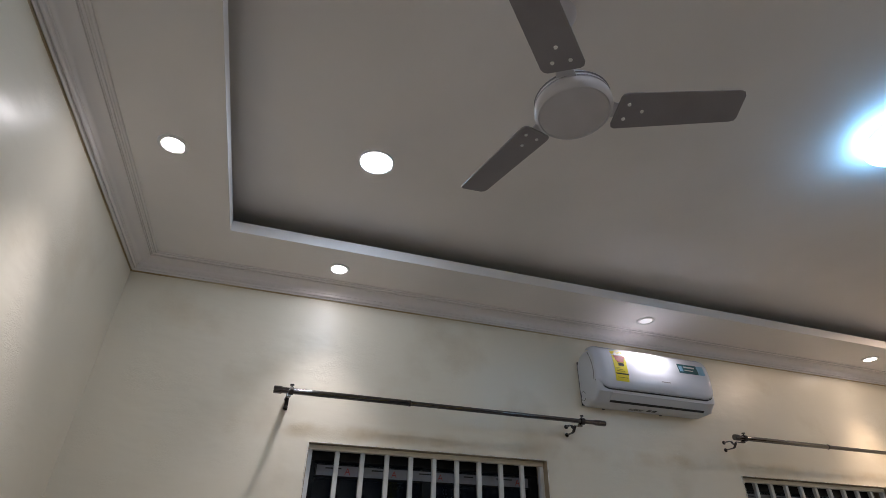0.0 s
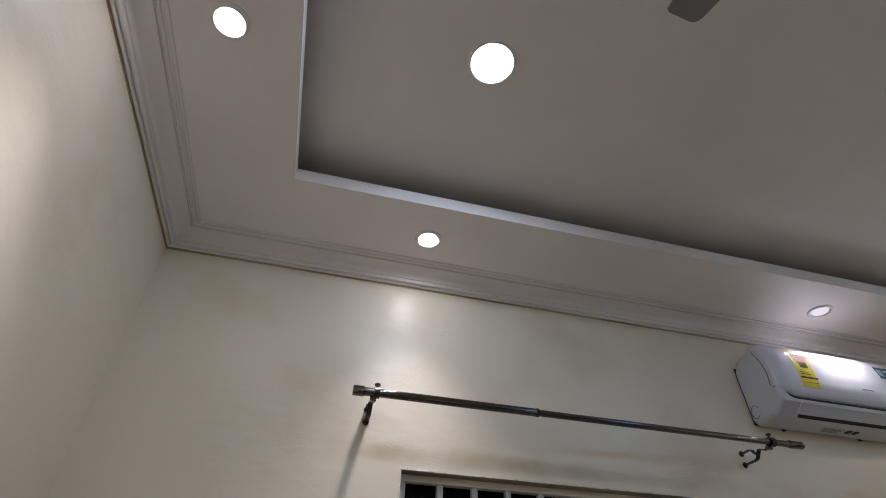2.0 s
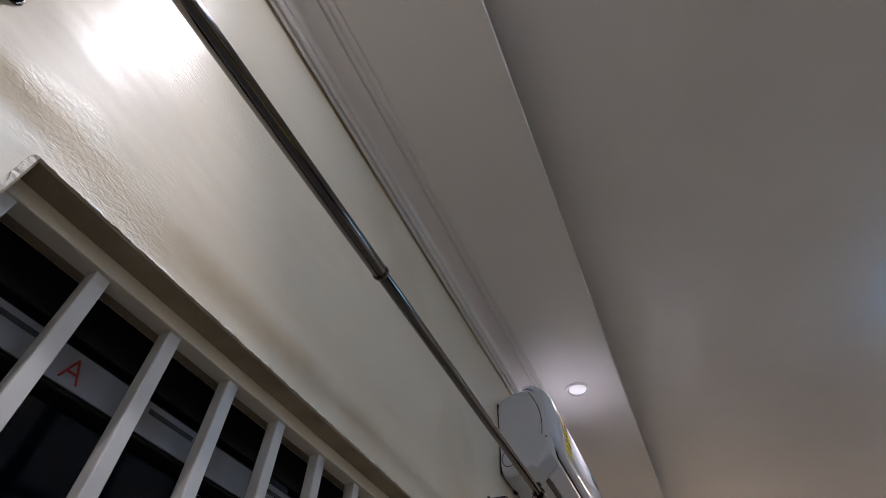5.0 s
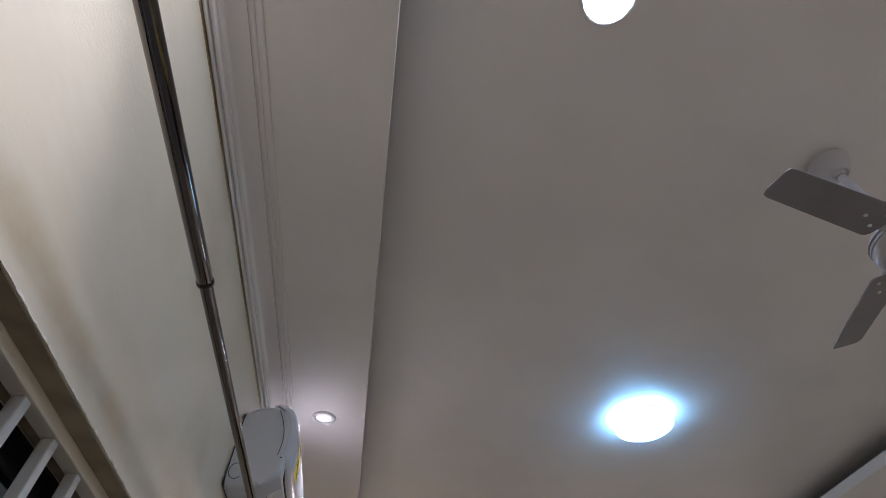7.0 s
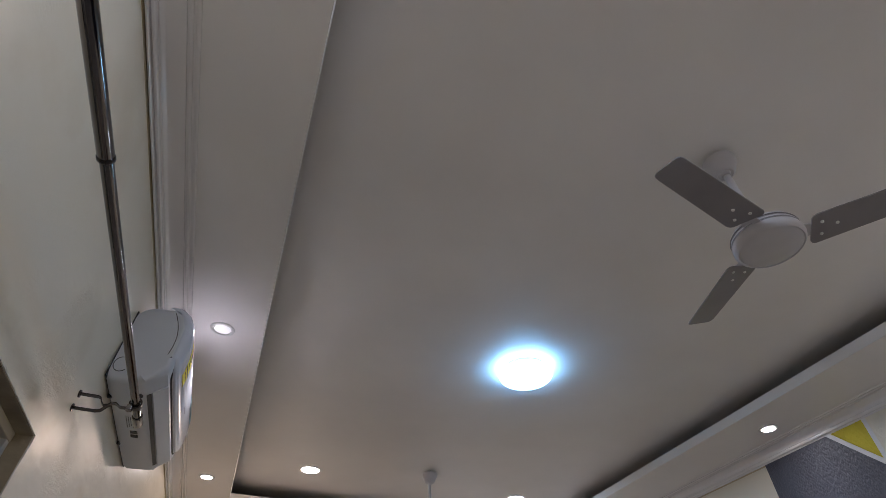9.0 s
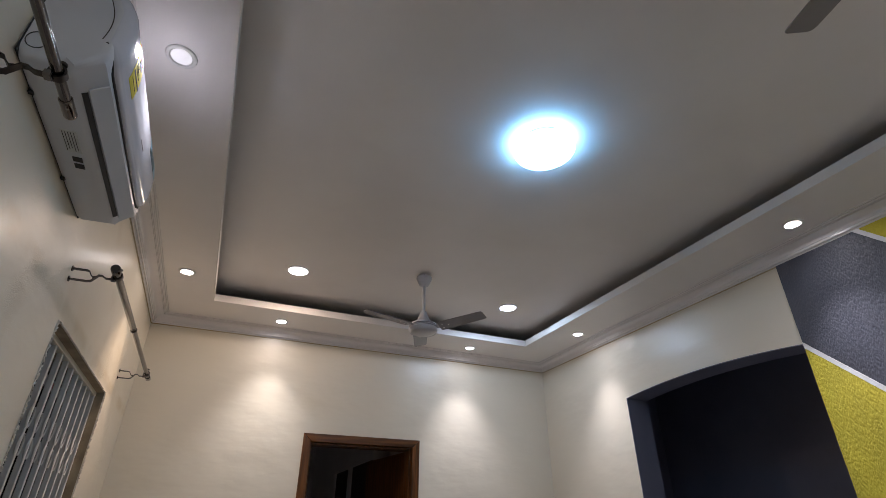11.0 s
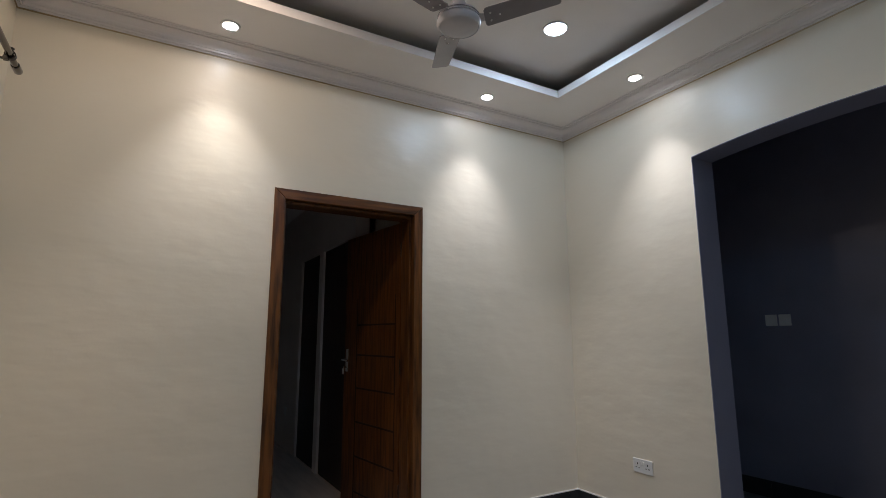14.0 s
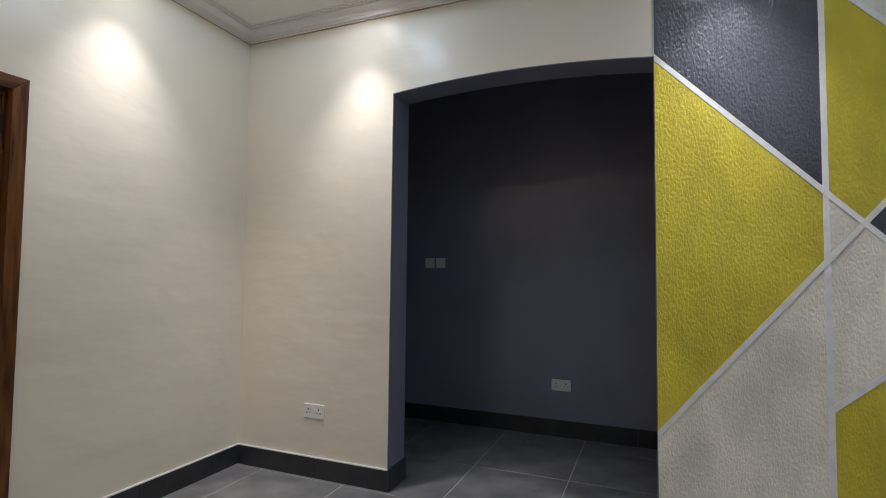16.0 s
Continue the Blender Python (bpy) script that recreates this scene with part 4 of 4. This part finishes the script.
    # stickers follow the bulging front
    def sticker(nm, ya, yb, za, zb, lift, mat, lb, par):
        b = bmesh.new()
        cut = [(x, z) for x, z in arc[2:9]]

        def xf(z):
            for (xa, z1), (xb, z2) in zip(cut, cut[1:]):
                if z1 <= z <= z2:
                    return xa + (xb - xa) * (z - z1) / (z2 - z1)
            return cut[0][0] if z < cut[0][1] else cut[-1][0]
        n = 8
        zz = [za + (zb - za) * k / n for k in range(n + 1)]
        prism(b, [(xf(z) + lift, z) for z in zz] + [(xf(z) - 0.001, z) for z in zz[::-1]], lambda u, v, q: (u, ya + q, v), yb - ya)
        return part(nm, b, mat, par, lb)
    st = sticker("energy_label", 0.108, 0.192, 0.108, 0.299, 0.0012, M_STY, "yellow energy rating label", a)
    for k in range(5):
        c = 0.155 + 0.026 * math.cos(math.pi * (k + 0.5) / 5)
        z = 0.262 + 0.018 * math.sin(math.pi * (k + 0.5) / 5)
        sticker("label_star", c - 0.006, c + 0.006, z - 0.006, z + 0.006, 0.0018, M_PRINT, "pale rating star", st)
    sticker("label_dial", 0.135, 0.175, 0.258, 0.270, 0.0017, M_PRINT, "pale rating arc", st)
    sticker("label_band", 0.120, 0.190, 0.243, 0.257, 0.0018, M_RED, "red rating band", st)
    sticker("label_band", 0.126, 0.184, 0.230, 0.243, 0.0018, M_RED, "", st)
    sticker("label_band", 0.133, 0.177, 0.218, 0.230, 0.0018, M_RED, "", st)
    sticker("label_print", 0.137, 0.173, 0.196, 0.213, 0.0018, M_INK, "", st)
    for k in range(3):
        sticker("label_print", 0.120, 0.147 + 0.012 * k, 0.182 - 0.009 * k, 0.1835 - 0.009 * k, 0.0018, M_INK, "", st)
    sticker("label_print", 0.114, 0.196, 0.146, 0.153, 0.0018, M_INK, "", st)
    sticker("label_print", 0.120, 0.190, 0.128, 0.1295, 0.0018, M_INK, "", st)
    fl = sticker("feature_label", 0.555, 0.690, 0.205, 0.262, 0.0012, M_TEAL, "dark teal feature label", a)
    sticker("label_picture", 0.690, 0.738, 0.205, 0.262, 0.0012, M_LBLUE, "", fl)
    sticker("label_picture", 0.560, 0.585, 0.215, 0.250, 0.0018, M_LBLUE, "", fl)
    sticker("label_print", 0.595, 0.672, 0.240, 0.250, 0.0018, M_PRINT, "", fl)
    sticker("label_print", 0.595, 0.655, 0.222, 0.227, 0.0018, M_PRINT, "", fl)
    sticker("maker_plate", 0.410, 0.470, 0.132, 0.137, 0.0008, M_FANG, "small grey maker's mark", a)
    # black tubes stand for the shade in the gap round the panel's edge
    gap = bmesh.new()
    run = []
    for c in cols:
        d = min(c, w - c)
        run.append((0.149 + 0.0275 * math.sqrt(max(0.0, 1 - (1 - min(1.0, d / 0.050)) ** 2)), c, 0.0665 + 0.050 * max(0.0, 1 - d / 0.075) ** 2))
    tube(gap, run, 0.0042, 8)
    part("panel_gap_shade", gap, M_BLACK, a, "black strip for the shade under the front panel", smooth=60)
    for ya, side in ((0.0, -1), (w, 1)):
        sg = bmesh.new()
        tube(sg, [(0.1485 + 0.010 * math.sin(3.1 * q) - 0.030 * q * q, ya + side * 0.0004, 0.118 + 0.165 * q) for q in [i / 10 for i in range(11)]], 0.0013, 6)
        part("panel_gap_shade", sg, M_DSTEEL, a, "", smooth=60)
    return a


air_conditioner(2.412, 2.362)


# ---------- sockets, switches, remote ----------
def socket(name, label, at, turn, gang=2, rockers=False):
    s = thing(name, label, "switch" if rockers else "socket", at=at, turn=turn)
    wd = 0.146 if gang == 2 and not rockers else 0.086
    part("plate", bx(-wd / 2, wd / 2, -0.009, 0, -0.043, 0.043, bevel=0.003), M_PLAS, s)
    if rockers:
        part("rocker", bx(-0.016, 0.016, -0.013, -0.008, -0.022, 0.022, bevel=0.002), M_PLAS, s)
    else:
        for c in (-0.038, 0.038):
            for dx, dz, a, b in ((0, 0.012, 0.0035, 0.006), (-0.011, -0.010, 0.0045, 0.003), (0.011, -0.010, 0.0045, 0.003)):
                part("pin_hole", bx(c + dx - a, c + dx + a, -0.0095, -0.008, dz - b, dz + b), M_BLACK, s)
        for c in (-0.007, 0.007):
            part("rocker", bx(c - 0.005, c + 0.005, -0.012, -0.008, 0.008, 0.028, bevel=0.001), M_PLAS, s)
    return s


socket("wall_socket", "white twin wall socket low on the cream wall", (W, 4.908, 0.396), -90)
socket("wall_socket", "white twin wall socket low on the slate grey wall", (HX, 3.652, 0.392), -90)
socket("light_switch", "white light switch plate on the slate grey wall", (HX, 4.77, 1.335), -90, 1, True)
socket("light_switch", "white light switch plate on the slate grey wall", (HX, 4.67, 1.335), -90, 1, True)
socket("light_switch", "white light switch plate beside the barred window", (0, 5.15, 1.39), 90, 1, True)
socket("wall_socket", "single white wall plate in the corridor", (HLX, 8.55, 0.40), -90, 1, True)

rm = thing("remote_holder", "white wall holder beside the barred window", "remote holder", at=(0, 5.29, 1.36))
part("cradle", bx(0, 0.026, -0.030, 0.030, 0, 0.085, bevel=0.004), M_PLAS, rm)
rc = thing("remote_control", "white remote control with dark face in its wall holder", "remote control", at=(0.004, 5.29, 1.40))
part("case", bx(0, 0.018, -0.024, 0.024, 0.047, 0.150, bevel=0.005), M_PLAS, rc)
part("face", bx(0.0175, 0.0200, -0.0225, 0.0225, 0.052, 0.146), M_BLACK, rc, "dark screen")

# ---------- floor tiles and skirting (many alike pieces) ----------
TS, GAP = 0.6035, 0.006


def tile_bm(x0, x1, y0, y1):
    b = bmesh.new()
    prism(b, [(x0, y0), (x1, y0), (x1, y1), (x0, y1)], lambda u, v, w: (u, v, -0.006 + w), 0.006)
    top = [e for e in b.edges if all(v.co.z > -0.001 for v in e.verts)]
    bmesh.ops.bevel(b, geom=top, offset=0.0012, segments=1, affect="EDGES")
    return b


JX, JY = 4.066, 4.075                            # one joint crossing
nx0, nx1 = math.ceil((0 - JX) / TS) - 1, math.ceil((HX - JX) / TS)
ny0, ny1 = math.ceil((0 - JY) / TS) - 1, math.ceil((L - JY) / TS)
whole = None
for i in range(nx0, nx1):
    for j in range(ny0, ny1):
        x0, x1 = max(0, JX + TS * i) + GAP / 2, min(HX, JX + TS * (i + 1)) - GAP / 2
        y0, y1 = max(0, JY + TS * j) + GAP / 2, min(L, JY + TS * (j + 1)) - GAP / 2
        if x1 - x0 < 0.01 or y1 - y0 < 0.01:
            continue
        full = abs(x1 - x0 - TS + GAP) < 1e-4 and abs(y1 - y0 - TS + GAP) < 1e-4
        if full and whole is not None:
            o = new("tile", whole)
            o.parent = floor
        else:
            o = part("tile", tile_bm(0, x1 - x0, 0, y1 - y0), M_TILE, floor)
            if full:
                whole = o.data
        o.location = (x0, y0, 0)
        o["label"] = "dark grey porcelain floor tile"

SK = 0.119
skirt = tagged(new("baseboard"), "black tile skirting along the walls", "skirting", kind="structure")


def skirting(x0, y0, x1, y1, nx, ny):
    """A run of 0.6 m pieces; (nx, ny) points into the room."""
    ln = math.hypot(x1 - x0, y1 - y0)
    n = max(1, math.ceil(ln / 0.6))
    for k in range(n):
        a, b = k * 0.6, min(ln, (k + 1) * 0.6) - 0.002
        if b - a < 0.01:
            continue
        ax, ay = x0 + (x1 - x0) * a / ln, y0 + (y1 - y0) * a / ln
        bx_, by_ = x0 + (x1 - x0) * b / ln, y0 + (y1 - y0) * b / ln
        part("skirting_tile", bx(min(ax, bx_, ax + nx * 0.010, bx_ + nx * 0.010), max(ax, bx_, ax + nx * 0.010, bx_ + nx * 0.010),
                                 min(ay, by_, ay + ny * 0.010, by_ + ny * 0.010), max(ay, by_, ay + ny * 0.010, by_ + ny * 0.010), 0.0, SK, bevel=0.0012, seg=1), M_SKIRT, skirt)
    pad = 0.0002
    # lamplight on the ledge is in its white; unlit room's ledge stays dark
    part("skirting_ledge", bx(min(x0, x1, x0 + nx * 0.011, x1 + nx * 0.011) - pad, max(x0, x1, x0 + nx * 0.011, x1 + nx * 0.011) + pad, min(y0, y1, y0 + ny * 0.011, y1 + ny * 0.011) - pad, max(y0, y1, y0 + ny * 0.011, y1 + ny * 0.011) + pad, SK, SK + 0.007), M_RING if x0 < W + 0.05 and x1 < W + 0.05 else M_SKIRT, skirt, "skirting ledge, white where lamplight strikes its top")


skirting(0, 0.011, 0, L - 0.011, 1, 0)
skirting(0, 0, W, 0, 0, 1)
skirting(0, L, DX0, L, 0, -1)
skirting(DX1, L, W, L, 0, -1)
skirting(W, L - 0.011, W, ARCH1 - 0.004, -1, 0)
skirting(W - 0.010, ARCH1 - 0.004, W + T + 0.01, ARCH1 - 0.004, 0, -1)
skirting(HX, L, HX, 1.2, -1, 0)
